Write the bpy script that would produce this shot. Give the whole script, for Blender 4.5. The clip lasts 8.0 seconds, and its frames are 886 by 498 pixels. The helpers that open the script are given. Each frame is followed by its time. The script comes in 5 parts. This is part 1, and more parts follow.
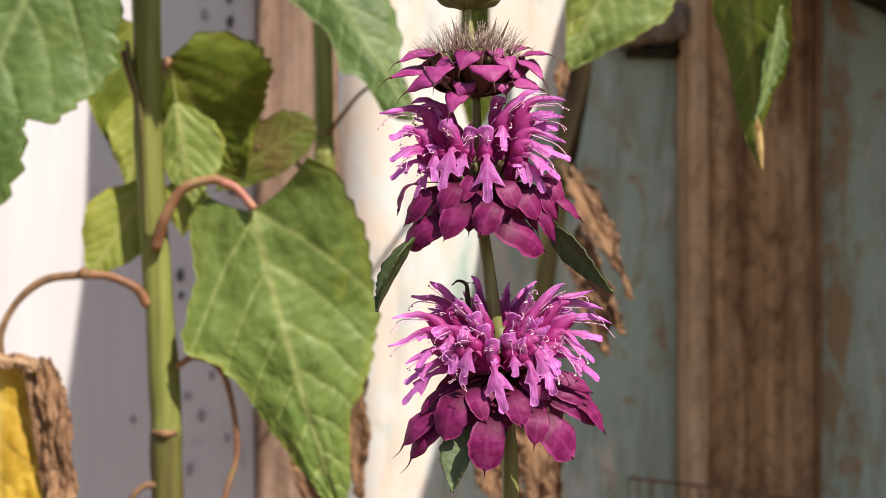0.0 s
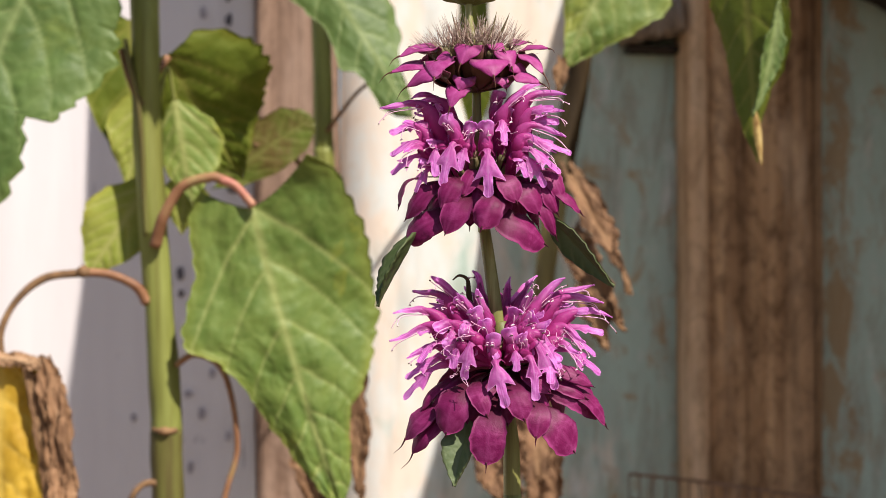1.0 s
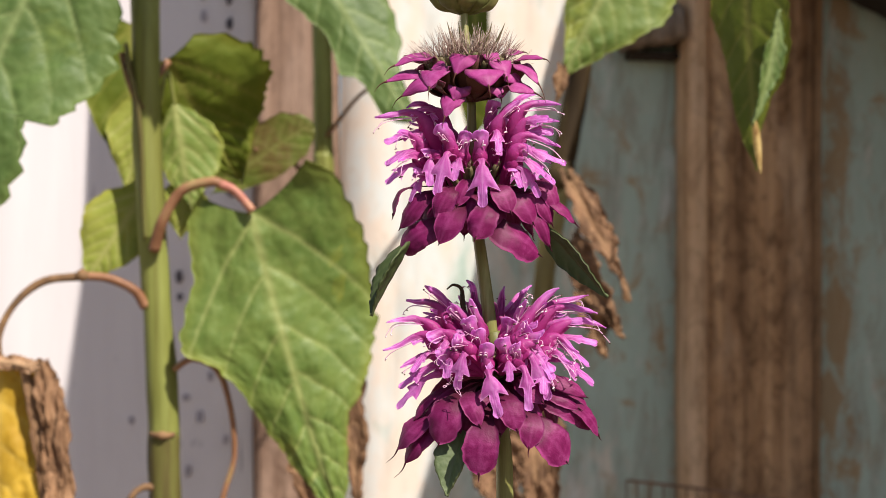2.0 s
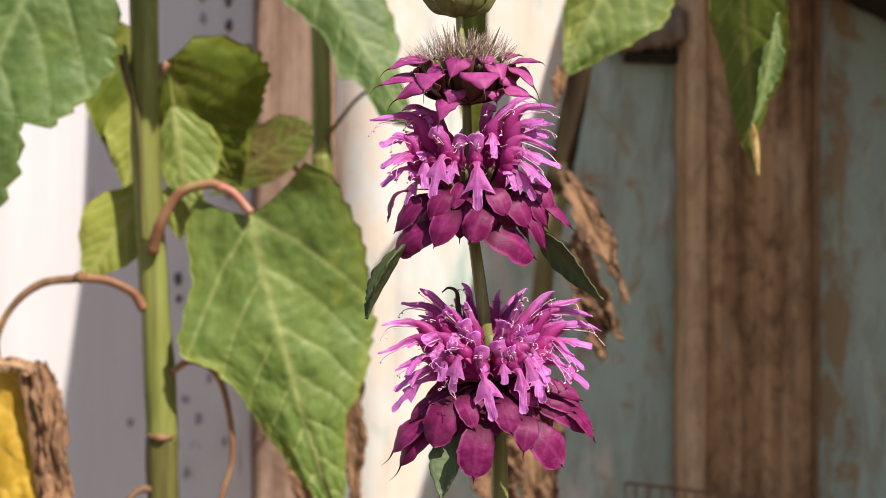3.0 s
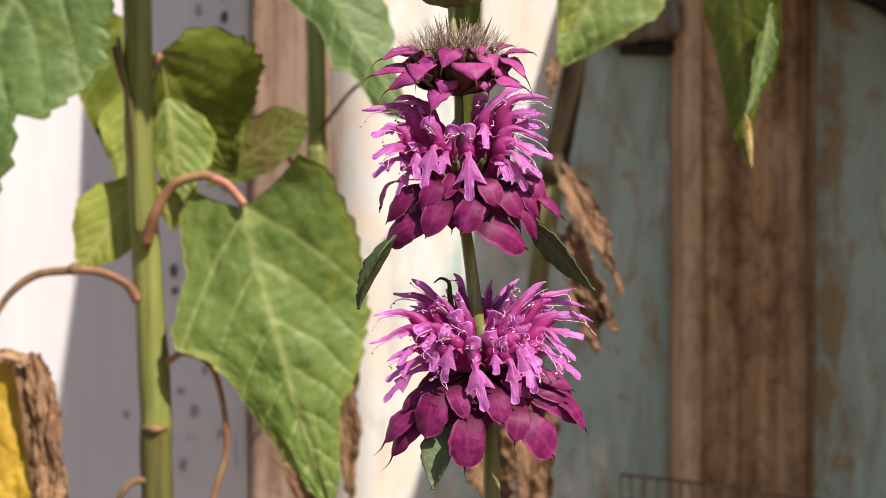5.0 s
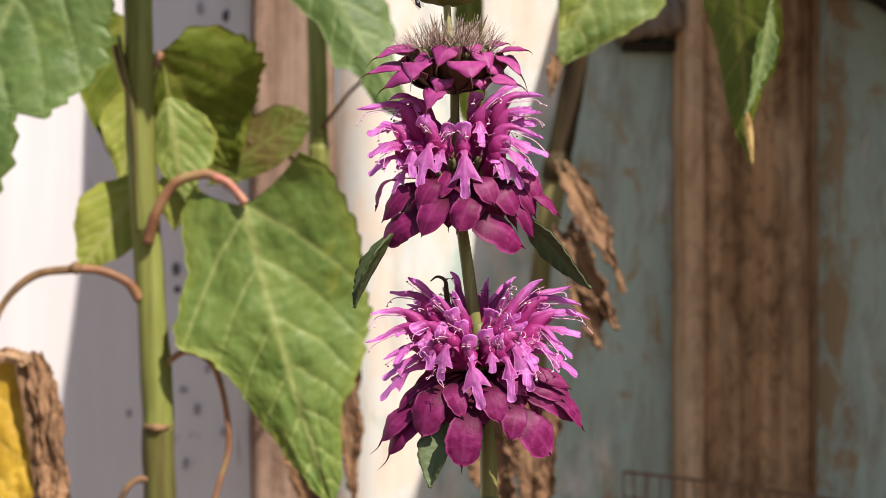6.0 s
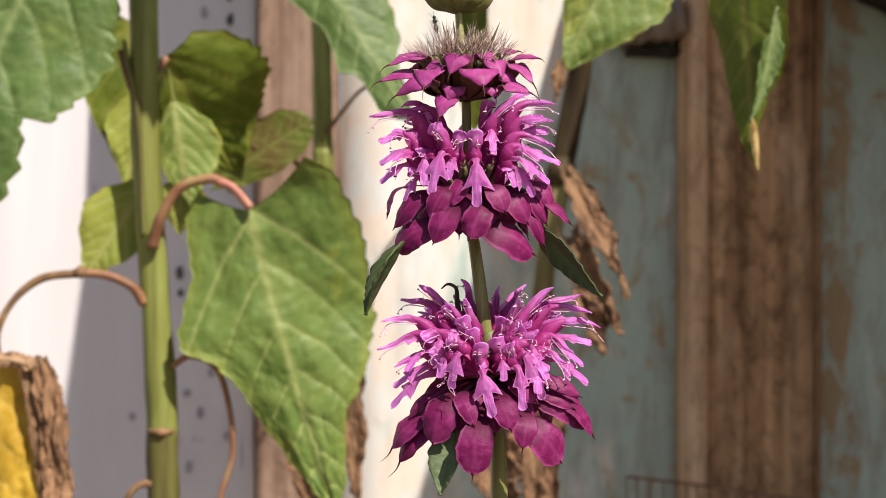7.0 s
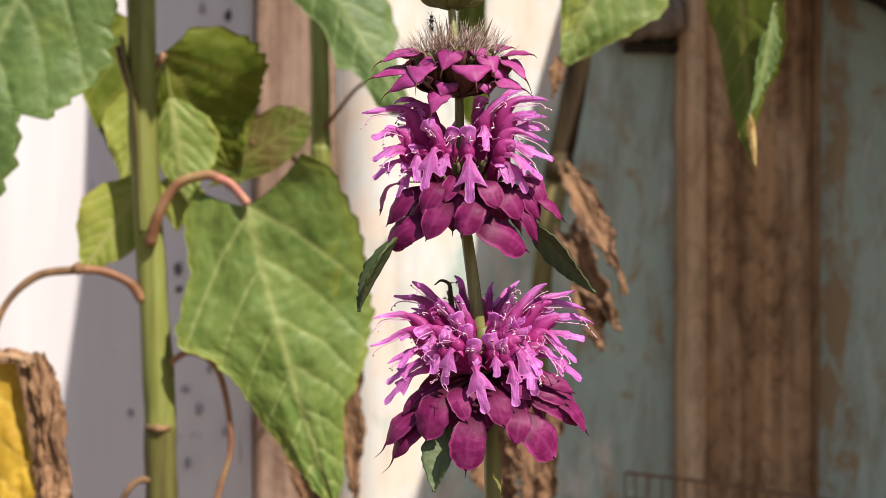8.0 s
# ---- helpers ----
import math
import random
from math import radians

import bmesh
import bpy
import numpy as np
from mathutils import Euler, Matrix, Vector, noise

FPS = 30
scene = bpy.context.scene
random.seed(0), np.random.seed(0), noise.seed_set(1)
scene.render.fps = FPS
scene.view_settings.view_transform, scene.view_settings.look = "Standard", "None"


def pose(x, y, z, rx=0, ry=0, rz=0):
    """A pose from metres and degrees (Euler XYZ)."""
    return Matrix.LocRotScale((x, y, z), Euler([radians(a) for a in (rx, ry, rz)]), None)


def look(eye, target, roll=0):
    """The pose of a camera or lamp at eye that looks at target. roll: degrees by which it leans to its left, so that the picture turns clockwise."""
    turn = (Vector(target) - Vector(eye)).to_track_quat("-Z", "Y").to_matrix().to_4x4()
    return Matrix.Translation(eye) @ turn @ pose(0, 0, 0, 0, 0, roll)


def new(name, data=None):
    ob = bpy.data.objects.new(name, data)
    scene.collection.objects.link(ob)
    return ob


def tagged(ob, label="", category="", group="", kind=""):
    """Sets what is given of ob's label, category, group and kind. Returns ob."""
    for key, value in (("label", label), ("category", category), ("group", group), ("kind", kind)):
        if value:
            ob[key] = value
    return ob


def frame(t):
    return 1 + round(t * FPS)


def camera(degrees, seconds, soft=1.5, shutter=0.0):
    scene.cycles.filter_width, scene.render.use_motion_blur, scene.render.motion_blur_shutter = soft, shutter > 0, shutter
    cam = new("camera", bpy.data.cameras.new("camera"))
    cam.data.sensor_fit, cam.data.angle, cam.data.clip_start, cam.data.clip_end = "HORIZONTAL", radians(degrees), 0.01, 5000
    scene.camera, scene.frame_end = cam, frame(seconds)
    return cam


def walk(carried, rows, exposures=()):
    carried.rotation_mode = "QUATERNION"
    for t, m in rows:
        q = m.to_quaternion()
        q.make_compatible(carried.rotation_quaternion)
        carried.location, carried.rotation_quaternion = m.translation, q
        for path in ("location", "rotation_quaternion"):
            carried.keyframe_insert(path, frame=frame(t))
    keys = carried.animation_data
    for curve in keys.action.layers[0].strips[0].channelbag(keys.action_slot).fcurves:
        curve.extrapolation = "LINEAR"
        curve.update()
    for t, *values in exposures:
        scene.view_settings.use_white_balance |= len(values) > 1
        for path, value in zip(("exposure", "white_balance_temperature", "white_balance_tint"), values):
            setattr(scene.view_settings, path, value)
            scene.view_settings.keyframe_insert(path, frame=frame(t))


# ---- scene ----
# Camera: a hand-held telephoto view, level with the flower spike.
cam = camera(36.0, 8.0, soft=0.9)
cam.data.dof.use_dof = True
cam.data.dof.focus_distance = 0.352
cam.data.dof.aperture_fstop = 24.0
walk(cam, [
    (0, pose(0.00000, 0, 0.90000, 90.000, 0.000, 0.000)),
    (0.5, pose(0.00155, 0, 0.90018, 90.046, 0.133, -0.123)),
    (1, pose(0.00065, 0, 0.89917, 89.911, 0.253, 0.022)),
    (1.5, pose(0.00075, 0, 0.90015, 90.003, -0.007, 0.003)),
    (3, pose(0.00198, 0, 0.90098, 90.140, -0.212, -0.000)),
    (3.5, pose(0.00288, 0, 0.90046, 90.375, 0.016, -0.242)),
    (4, pose(0.00451, 0, 0.90167, 90.058, -0.145, -0.060)),
    (4.5, pose(0.00396, 0, 0.90050, 89.877, -0.212, -0.102)),
    (6, pose(0.00575, 0, 0.90068, 89.720, -0.020, 0.078)),
    (6.5, pose(0.00443, 0, 0.90167, 89.654, -0.100, 0.266)),
    (7, pose(0.00427, 0, 0.90188, 89.846, -0.165, 0.163)),
    (7.5, pose(0.00553, 0, 0.90086, 89.419, -0.129, 0.080)),
    (8, pose(0.00497, 0, 0.90192, 89.684, -0.126, 0.124)),
], exposures=[(0, 0.17, 6800, 13), (8, 0.17, 6800, 13)])

# Daylight: a high sun from behind the camera's right shoulder.
SUN_WAY = Vector((0.42, -0.48, 0.80)).normalized()
sky_world = bpy.data.worlds.new("sky")
scene.world = sky_world
sky_world.use_nodes = True
sky_node = sky_world.node_tree.nodes.new("ShaderNodeTexSky")
sky_node.sky_type = "NISHITA"
sky_node.sun_disc = False
sky_node.sun_elevation = math.asin(SUN_WAY.z)
sky_node.sun_rotation = math.atan2(SUN_WAY.x, SUN_WAY.y)
sky_world.node_tree.links.new(sky_node.outputs[0], sky_world.node_tree.nodes["Background"].inputs[0])
sky_world.node_tree.nodes["Background"].inputs[1].default_value = 0.092
sun_data = bpy.data.lights.new("sun", "SUN")
sun_data.energy, sun_data.angle, sun_data.color = 6.3, radians(0.6), (1.0, 0.95, 0.87)
new("sun", sun_data).matrix_world = look(SUN_WAY * 20, (0, 0, 0))


# ---- materials ----
def ramp(tree, source, stops):
    node = tree.nodes.new("ShaderNodeValToRGB")
    els = node.color_ramp.elements
    while len(els) < len(stops):
        els.new(0.5)
    for el, (at, col) in zip(els, stops):
        el.position, el.color = at, (*col, 1)
    tree.links.new(source, node.inputs[0])
    return node.outputs[0]


def coords(tree, scale=(1, 1, 1)):
    tc = tree.nodes.new("ShaderNodeTexCoord")
    mp = tree.nodes.new("ShaderNodeMapping")
    mp.inputs["Scale"].default_value = scale
    tree.links.new(tc.outputs["Object"], mp.inputs[0])
    return mp.outputs[0]


def noisy(tree, where, scale, detail=5.0, rough=0.6, distort=0.0):
    n = tree.nodes.new("ShaderNodeTexNoise")
    n.inputs["Scale"].default_value, n.inputs["Detail"].default_value = scale, detail
    n.inputs["Roughness"].default_value, n.inputs["Distortion"].default_value = rough, distort
    tree.links.new(where, n.inputs["Vector"])
    return n.outputs[0]


def mixed(tree, fac, a, b, how="MIX"):
    n = tree.nodes.new("ShaderNodeMix")
    n.data_type, n.blend_type = "RGBA", how
    for socket, value in ((n.inputs[0], fac), (n.inputs[6], a), (n.inputs[7], b)):
        if isinstance(value, bpy.types.NodeSocket):
            tree.links.new(value, socket)
        elif isinstance(value, (int, float)):
            socket.default_value = value
        else:
            socket.default_value = (*value, 1)
    return n.outputs[2]


def span(tree, source, a, b, c=0.0, d=1.0):
    n = tree.nodes.new("ShaderNodeMapRange")
    for i, v in enumerate((a, b, c, d)):
        n.inputs[i + 1].default_value = v
    tree.links.new(source, n.inputs[0])
    return n.outputs[0]


def begin(name, rough=0.6, spec=0.4):
    mat = bpy.data.materials.new(name)
    mat.use_nodes = True
    tree = mat.node_tree
    bsdf = tree.nodes["Principled BSDF"]
    bsdf.inputs["Roughness"].default_value = rough
    bsdf.inputs["Specular IOR Level"].default_value = spec
    return mat, tree, bsdf


def bumped(tree, bsdf, height, strength, distance):
    b = tree.nodes.new("ShaderNodeBump")
    b.inputs["Strength"].default_value, b.inputs["Distance"].default_value = strength, distance
    tree.links.new(height, b.inputs["Height"])
    tree.links.new(b.outputs[0], bsdf.inputs["Normal"])


def thin_tissue(tree, bsdf, colour, share):
    """Lets a share of the light through a leaf or petal."""
    glow = tree.nodes.new("ShaderNodeBsdfTranslucent")
    tree.links.new(colour, glow.inputs[0])
    mix = tree.nodes.new("ShaderNodeMixShader")
    mix.inputs[0].default_value = share
    tree.links.new(bsdf.outputs[0], mix.inputs[1])
    tree.links.new(glow.outputs[0], mix.inputs[2])
    tree.links.new(mix.outputs[0], tree.nodes["Material Output"].inputs[0])


def attribute(tree, name):
    a = tree.nodes.new("ShaderNodeAttribute")
    a.attribute_name = name
    return a.outputs["Fac"]


def leaf_material(name, dark, light, vein, patch, patch_from, share=0.22, rough=0.5, relief=0.0006, cells=95.0):
    mat, tree, bsdf = begin(name, rough + 0.04, 0.38)
    w = coords(tree)
    col = mixed(tree, span(tree, noisy(tree, w, 45, 6), 0.35, 0.65), dark, light)
    col = mixed(tree, span(tree, noisy(tree, w, 16, 4, 0.7, 0.6), patch_from, patch_from + 0.14), col, patch)
    rim = attribute(tree, "rim")
    col = mixed(tree, span(tree, rim, 0.0, 1.0, 0.0, 0.62), col, patch)
    fine = noisy(tree, w, 420, 3)
    col = mixed(tree, span(tree, fine, 0.3, 0.75, 0, 0.25), col, light)
    net = tree.nodes.new("ShaderNodeTexVoronoi")
    net.feature = "DISTANCE_TO_EDGE"
    net.inputs["Scale"].default_value = cells
    bent = tree.nodes.new("ShaderNodeVectorMath")
    bent.operation = "ADD"
    tree.links.new(w, bent.inputs[0])
    stray = tree.nodes.new("ShaderNodeTexNoise")
    stray.inputs["Scale"].default_value = cells * 0.6
    tree.links.new(w, stray.inputs["Vector"])
    shift = tree.nodes.new("ShaderNodeVectorMath")
    shift.operation = "SCALE"
    shift.inputs["Scale"].default_value = 0.9 / cells
    tree.links.new(stray.outputs["Color"], shift.inputs[0])
    tree.links.new(shift.outputs[0], bent.inputs[1])
    tree.links.new(bent.outputs[0], net.inputs["Vector"])
    col = mixed(tree, span(tree, net.outputs[0], 0.0, 0.09, 0.12, 0.0), col, vein)
    col = mixed(tree, attribute(tree, "vein"), col, vein)
    tree.links.new(col, bsdf.inputs["Base Color"])
    height = tree.nodes.new("ShaderNodeMath")
    height.operation = "MULTIPLY_ADD"
    tree.links.new(span(tree, net.outputs[0], 0.0, 0.30), height.inputs[0])
    height.inputs[1].default_value = 0.45
    tree.links.new(noisy(tree, w, 300, 4), height.inputs[2])
    bumped(tree, bsdf, height.outputs[0], 0.4, relief)
    thin_tissue(tree, bsdf, col, share)
    return mat


def plain_noise(name, stops, scale, rough=0.6, spec=0.3, stretch=(1, 1, 1), bump=0.3, distance=0.001, share=0.0):
    mat, tree, bsdf = begin(name, rough, spec)
    w = coords(tree, stretch)
    n = noisy(tree, w, scale, 7, 0.62, 0.3)
    col = ramp(tree, n, stops)
    tree.links.new(col, bsdf.inputs["Base Color"])
    bumped(tree, bsdf, noisy(tree, w, scale * 4, 5), bump, distance)
    if share:
        thin_tissue(tree, bsdf, col, share)
    return mat


LEAF = leaf_material("sunflower_leaf", (0.090, 0.156, 0.026), (0.168, 0.240, 0.050), (0.34, 0.38, 0.13), (0.34, 0.33, 0.04), 0.62)
LEAF_COOL = leaf_material("sunflower_leaf_cool", (0.064, 0.122, 0.024), (0.118, 0.188, 0.048), (0.27, 0.34, 0.13), (0.17, 0.235, 0.05), 0.60)
LEAF_LIME = leaf_material("yellow_green_leaf", (0.25, 0.31, 0.045), (0.38, 0.42, 0.08), (0.46, 0.46, 0.16), (0.46, 0.38, 0.05), 0.60, 0.30)
# Shade-side copy of the leaf green, toned for leaves that stand in shade.
LEAF_SHADE_OLIVE = leaf_material("sunflower_leaf_shade_olive", (0.125, 0.175, 0.014), (0.195, 0.245, 0.026), (0.36, 0.36, 0.08), (0.30, 0.26, 0.03), 0.64, 0.42)
LEAF_BROWNISH = leaf_material("browning_green_leaf", (0.09, 0.125, 0.014), (0.14, 0.185, 0.024), (0.20, 0.20, 0.05), (0.15, 0.10, 0.03), 0.56, 0.27)
LEAF_PALE = leaf_material("sunflower_leaf_pale", (0.14, 0.22, 0.035), (0.22, 0.28, 0.06), (0.38, 0.40, 0.14), (0.40, 0.36, 0.03), 0.56)
LEAF_YELLOW = leaf_material("yellowing_leaf", (0.42, 0.245, 0.014), (0.60, 0.39, 0.04), (0.60, 0.43, 0.09), (0.26, 0.13, 0.030), 0.54, 0.2, 0.6)
LEAF_TAN = leaf_material("tan_withered_leaf", (0.15, 0.075, 0.038), (0.42, 0.24, 0.13), (0.56, 0.37, 0.22), (0.10, 0.05, 0.025), 0.58, 0.12, 0.8)
LEAF_DRY = leaf_material("withered_leaf", (0.06, 0.029, 0.014), (0.25, 0.135, 0.072), (0.32, 0.19, 0.10), (0.04, 0.019, 0.010), 0.54, 0.06, 0.8)
# Two balm leaf tones: one darkened as if shaded, one paler as if sunlit.
BALM_LEAF_SHADED = leaf_material("bee_balm_leaf_shaded", (0.022, 0.044, 0.007), (0.046, 0.078, 0.015), (0.10, 0.13, 0.05), (0.04, 0.03, 0.02), 0.7, 0.12, 0.5, 0.00012, 700)
BALM_LEAF_LIT = leaf_material("bee_balm_leaf_lit", (0.045, 0.08, 0.028), (0.085, 0.125, 0.05), (0.15, 0.19, 0.09), (0.10, 0.07, 0.04), 0.66, 0.12, 0.45, 0.00012, 700)
STALK = plain_noise("sunflower_stalk", [(0.30, (0.095, 0.084, 0.020)), (0.47, (0.165, 0.175, 0.040)), (0.68, (0.28, 0.32, 0.085))], 75, 0.55, 0.3, (1, 1, 0.06), 0.4, 0.0008)
# Brown stalk, its colour darkened for the shade it stands in.
STALK_SHADED = plain_noise("shaded_brown_stalk", [(0.30, (0.022, 0.014, 0.007)), (0.5, (0.048, 0.031, 0.014)), (0.7, (0.085, 0.066, 0.026))], 70, 0.65, 0.2, (1, 1, 0.08), 0.5, 0.001)
STALK_TAN = plain_noise("tan_sunflower_stalk", [(0.30, (0.14, 0.11, 0.045)), (0.5, (0.24, 0.20, 0.08)), (0.7, (0.34, 0.30, 0.14))], 70, 0.65, 0.2, (1, 1, 0.08), 0.5, 0.001)
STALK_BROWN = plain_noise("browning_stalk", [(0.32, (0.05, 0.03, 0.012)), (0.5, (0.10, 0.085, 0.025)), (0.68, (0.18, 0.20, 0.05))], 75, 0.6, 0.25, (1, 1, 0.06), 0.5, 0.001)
PETIOLE = plain_noise("reddish_petiole", [(0.30, (0.19, 0.085, 0.042)), (0.52, (0.29, 0.145, 0.078)), (0.75, (0.34, 0.25, 0.11))], 60, 0.5, 0.3, (1, 1, 1), 0.3, 0.0006)
PETIOLE_RED = plain_noise("pinkish_red_petiole", [(0.30, (0.30, 0.10, 0.07)), (0.52, (0.42, 0.16, 0.12)), (0.75, (0.45, 0.27, 0.16))], 60, 0.5, 0.3, (1, 1, 1), 0.3, 0.0006)
PETIOLE_DRY = plain_noise("dry_petiole", [(0.30, (0.10, 0.06, 0.035)), (0.55, (0.21, 0.12, 0.06)), (0.75, (0.36, 0.22, 0.11))], 70, 0.7, 0.2, (1, 1, 1), 0.4, 0.0008)
PETIOLE_TAN = plain_noise("tan_tissue", [(0.35, (0.22, 0.12, 0.04)), (0.5, (0.45, 0.32, 0.12)), (0.7, (0.55, 0.44, 0.22))], 120, 0.7, 0.2)
WIRE = plain_noise("rusty_wire", [(0.3, (0.14, 0.08, 0.05)), (0.7, (0.30, 0.19, 0.13))], 90, 0.8, 0.3)
# Unseen ground, toned to bounce warm light into the shaded parts.
SOIL = plain_noise("bounce_soil", [(0.3, (0.13, 0.09, 0.06)), (0.7, (0.25, 0.185, 0.13))], 9, 0.95, 0.1, (1, 1, 1), 0.8, 0.02)
SHEET = plain_noise("shade_sheet", [(0.3, (0.16, 0.15, 0.14)), (0.7, (0.27, 0.24, 0.21))], 7, 0.7, 0.3)
KNOT = plain_noise("dark_knot", [(0.3, (0.08, 0.075, 0.088)), (0.7, (0.20, 0.185, 0.20))], 120, 0.9, 0.1)
# Near-black that stands for the shaded gaps at rail and brace.
DARK_GAP = plain_noise("dark_gap_wood", [(0.3, (0.012, 0.010, 0.009)), (0.7, (0.05, 0.038, 0.03))], 40, 0.8, 0.2)
STAIN = plain_noise("mould_stain", [(0.3, (0.28, 0.26, 0.30)), (0.7, (0.45, 0.42, 0.46))], 120, 0.9, 0.1)


def white_board_material():
    """Mauve-white limewashed board with mould specks and faint streaks."""
    mat, tree, bsdf = begin("limewashed_board", 0.8, 0.2)
    w = coords(tree)
    streak = coords(tree, (1, 1, 0.12))
    col = mixed(tree, span(tree, noisy(tree, streak, 14, 6), 0.35, 0.7), (0.67, 0.635, 0.655), (0.76, 0.735, 0.75))
    col = mixed(tree, span(tree, noisy(tree, coords(tree, (1, 1, 0.35)), 62, 3, 0.5, 0.5), 0.66, 0.74, 0, 0.55), col, (0.22, 0.20, 0.24))
    col = mixed(tree, span(tree, noisy(tree, w, 6, 4), 0.55, 0.75, 0, 0.3), col, (0.50, 0.47, 0.50))
    tree.links.new(col, bsdf.inputs["Base Color"])
    bumped(tree, bsdf, noisy(tree, streak, 60, 6), 0.4, 0.002)
    return mat


def peeling_panel_material():
    """Old pale blue-green paint, worn to a cream undercoat with rust-brown flecks; the cream gains where the panel is
    sunlit.
    """
    mat, tree, bsdf = begin("peeling_panel", 0.75, 0.25)
    w = coords(tree)
    tall = coords(tree, (1, 1, 0.45))
    sep = tree.nodes.new("ShaderNodeSeparateXYZ")
    tree.links.new(w, sep.inputs[0])
    blue = mixed(tree, noisy(tree, tall, 9, 5), (0.35, 0.48, 0.425), (0.53, 0.66, 0.58))
    smear = noisy(tree, coords(tree, (1, 1, 0.22)), 48, 8, 0.72, 0.6)
    blue = mixed(tree, span(tree, smear, 0.48, 0.62, 0, 0.48), blue, (0.27, 0.205, 0.14))
    blue = mixed(tree, span(tree, noisy(tree, coords(tree, (1, 1, 0.5)), 130, 6, 0.7), 0.54, 0.66, 0, 0.35), blue, (0.60, 0.60, 0.55))
    cream = mixed(tree, span(tree, noisy(tree, tall, 27, 6), 0.42, 0.58), (0.81, 0.70, 0.60), (0.74, 0.77, 0.745))
    # Wear noise; the x gradient paints more cream on the sunlit left.
    worn = tree.nodes.new("ShaderNodeMath")
    worn.operation = "ADD"
    tree.links.new(noisy(tree, tall, 17, 8, 0.65, 0.4), worn.inputs[0])
    tree.links.new(span(tree, sep.outputs[0], -0.06, 0.175, 0.17, -0.12), worn.inputs[1])
    # Extra cream near the top paints in the sunlit part of the panel.
    sunlit_top = tree.nodes.new("ShaderNodeMath")
    sunlit_top.operation = "MULTIPLY"
    tree.links.new(span(tree, sep.outputs[0], 0.10, 0.135, 0.22, 0.0), sunlit_top.inputs[0])
    tree.links.new(span(tree, sep.outputs[2], 0.98, 1.08), sunlit_top.inputs[1])
    cream_share = tree.nodes.new("ShaderNodeMath")
    cream_share.operation = "ADD"
    tree.links.new(worn.outputs[0], cream_share.inputs[0])
    tree.links.new(sunlit_top.outputs[0], cream_share.inputs[1])
    col = mixed(tree, span(tree, cream_share.outputs[0], 0.45, 0.60), blue, cream)
    rust = tree.nodes.new("ShaderNodeMath")
    rust.operation = "ADD"
    tree.links.new(noisy(tree, coords(tree, (1.0, 1, 0.5)), 36, 7, 0.66, 0.5), rust.inputs[0])
    band = tree.nodes.new("ShaderNodeMath")
    band.operation = "MULTIPLY"
    tree.links.new(span(tree, sep.outputs[0], 0.355, 0.372, 0.0, 0.12), band.inputs[0])
    tree.links.new(span(tree, sep.outputs[0], 0.384, 0.402, 1.0, 0.0), band.inputs[1])
    tree.links.new(band.outputs[0], rust.inputs[1])
    sound = tree.nodes.new("ShaderNodeMath")
    sound.operation = "ADD"
    tree.links.new(rust.outputs[0], sound.inputs[0])
    tree.links.new(span(tree, sep.outputs[0], 0.06, 0.13, -0.22, 0.0), sound.inputs[1])
    col = mixed(tree, span(tree, sound.outputs[0], 0.54, 0.66, 0, 0.78), col, (0.38, 0.225, 0.095))
    col = mixed(tree, span(tree, noisy(tree, coords(tree, (1, 1, 0.15)), 34, 6), 0.52, 0.72, 0, 0.45), col, (0.24, 0.25, 0.22))
    col = mixed(tree, span(tree, noisy(tree, coords(tree, (1, 1, 0.6)), 75, 7, 0.7, 0.4), 0.58, 0.70, 0, 0.3), col, (0.55, 0.43, 0.31))
    tree.links.new(col, bsdf.inputs["Base Color"])
    bumped(tree, bsdf, worn.outputs[0], 0.5, 0.0015)
    return mat


def petal_material(name, foot, deep, mid, pale, share, rough, turn, relief=900, gloss=0.32):
    """foot: the colour at the petal's foot, which gives way to the rest from turn on along its length."""
    mat, tree, bsdf = begin(name, rough, gloss)
    w = coords(tree)
    col = ramp(tree, noisy(tree, w, 230, 6, 0.65, 0.5), [(0.30, deep), (0.50, mid), (0.74, pale)])
    info = tree.nodes.new("ShaderNodeObjectInfo")
    col = mixed(tree, span(tree, info.outputs["Random"], 0, 1, 0.0, 0.4), col, mid)
    col = mixed(tree, attribute(tree, "vein"), col, pale)
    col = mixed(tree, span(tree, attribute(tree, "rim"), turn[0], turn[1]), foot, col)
    tree.links.new(col, bsdf.inputs["Base Color"])
    bumped(tree, bsdf, noisy(tree, w, relief, 4), 0.75, 0.36 / relief)
    thin_tissue(tree, bsdf, col, share)
    return mat


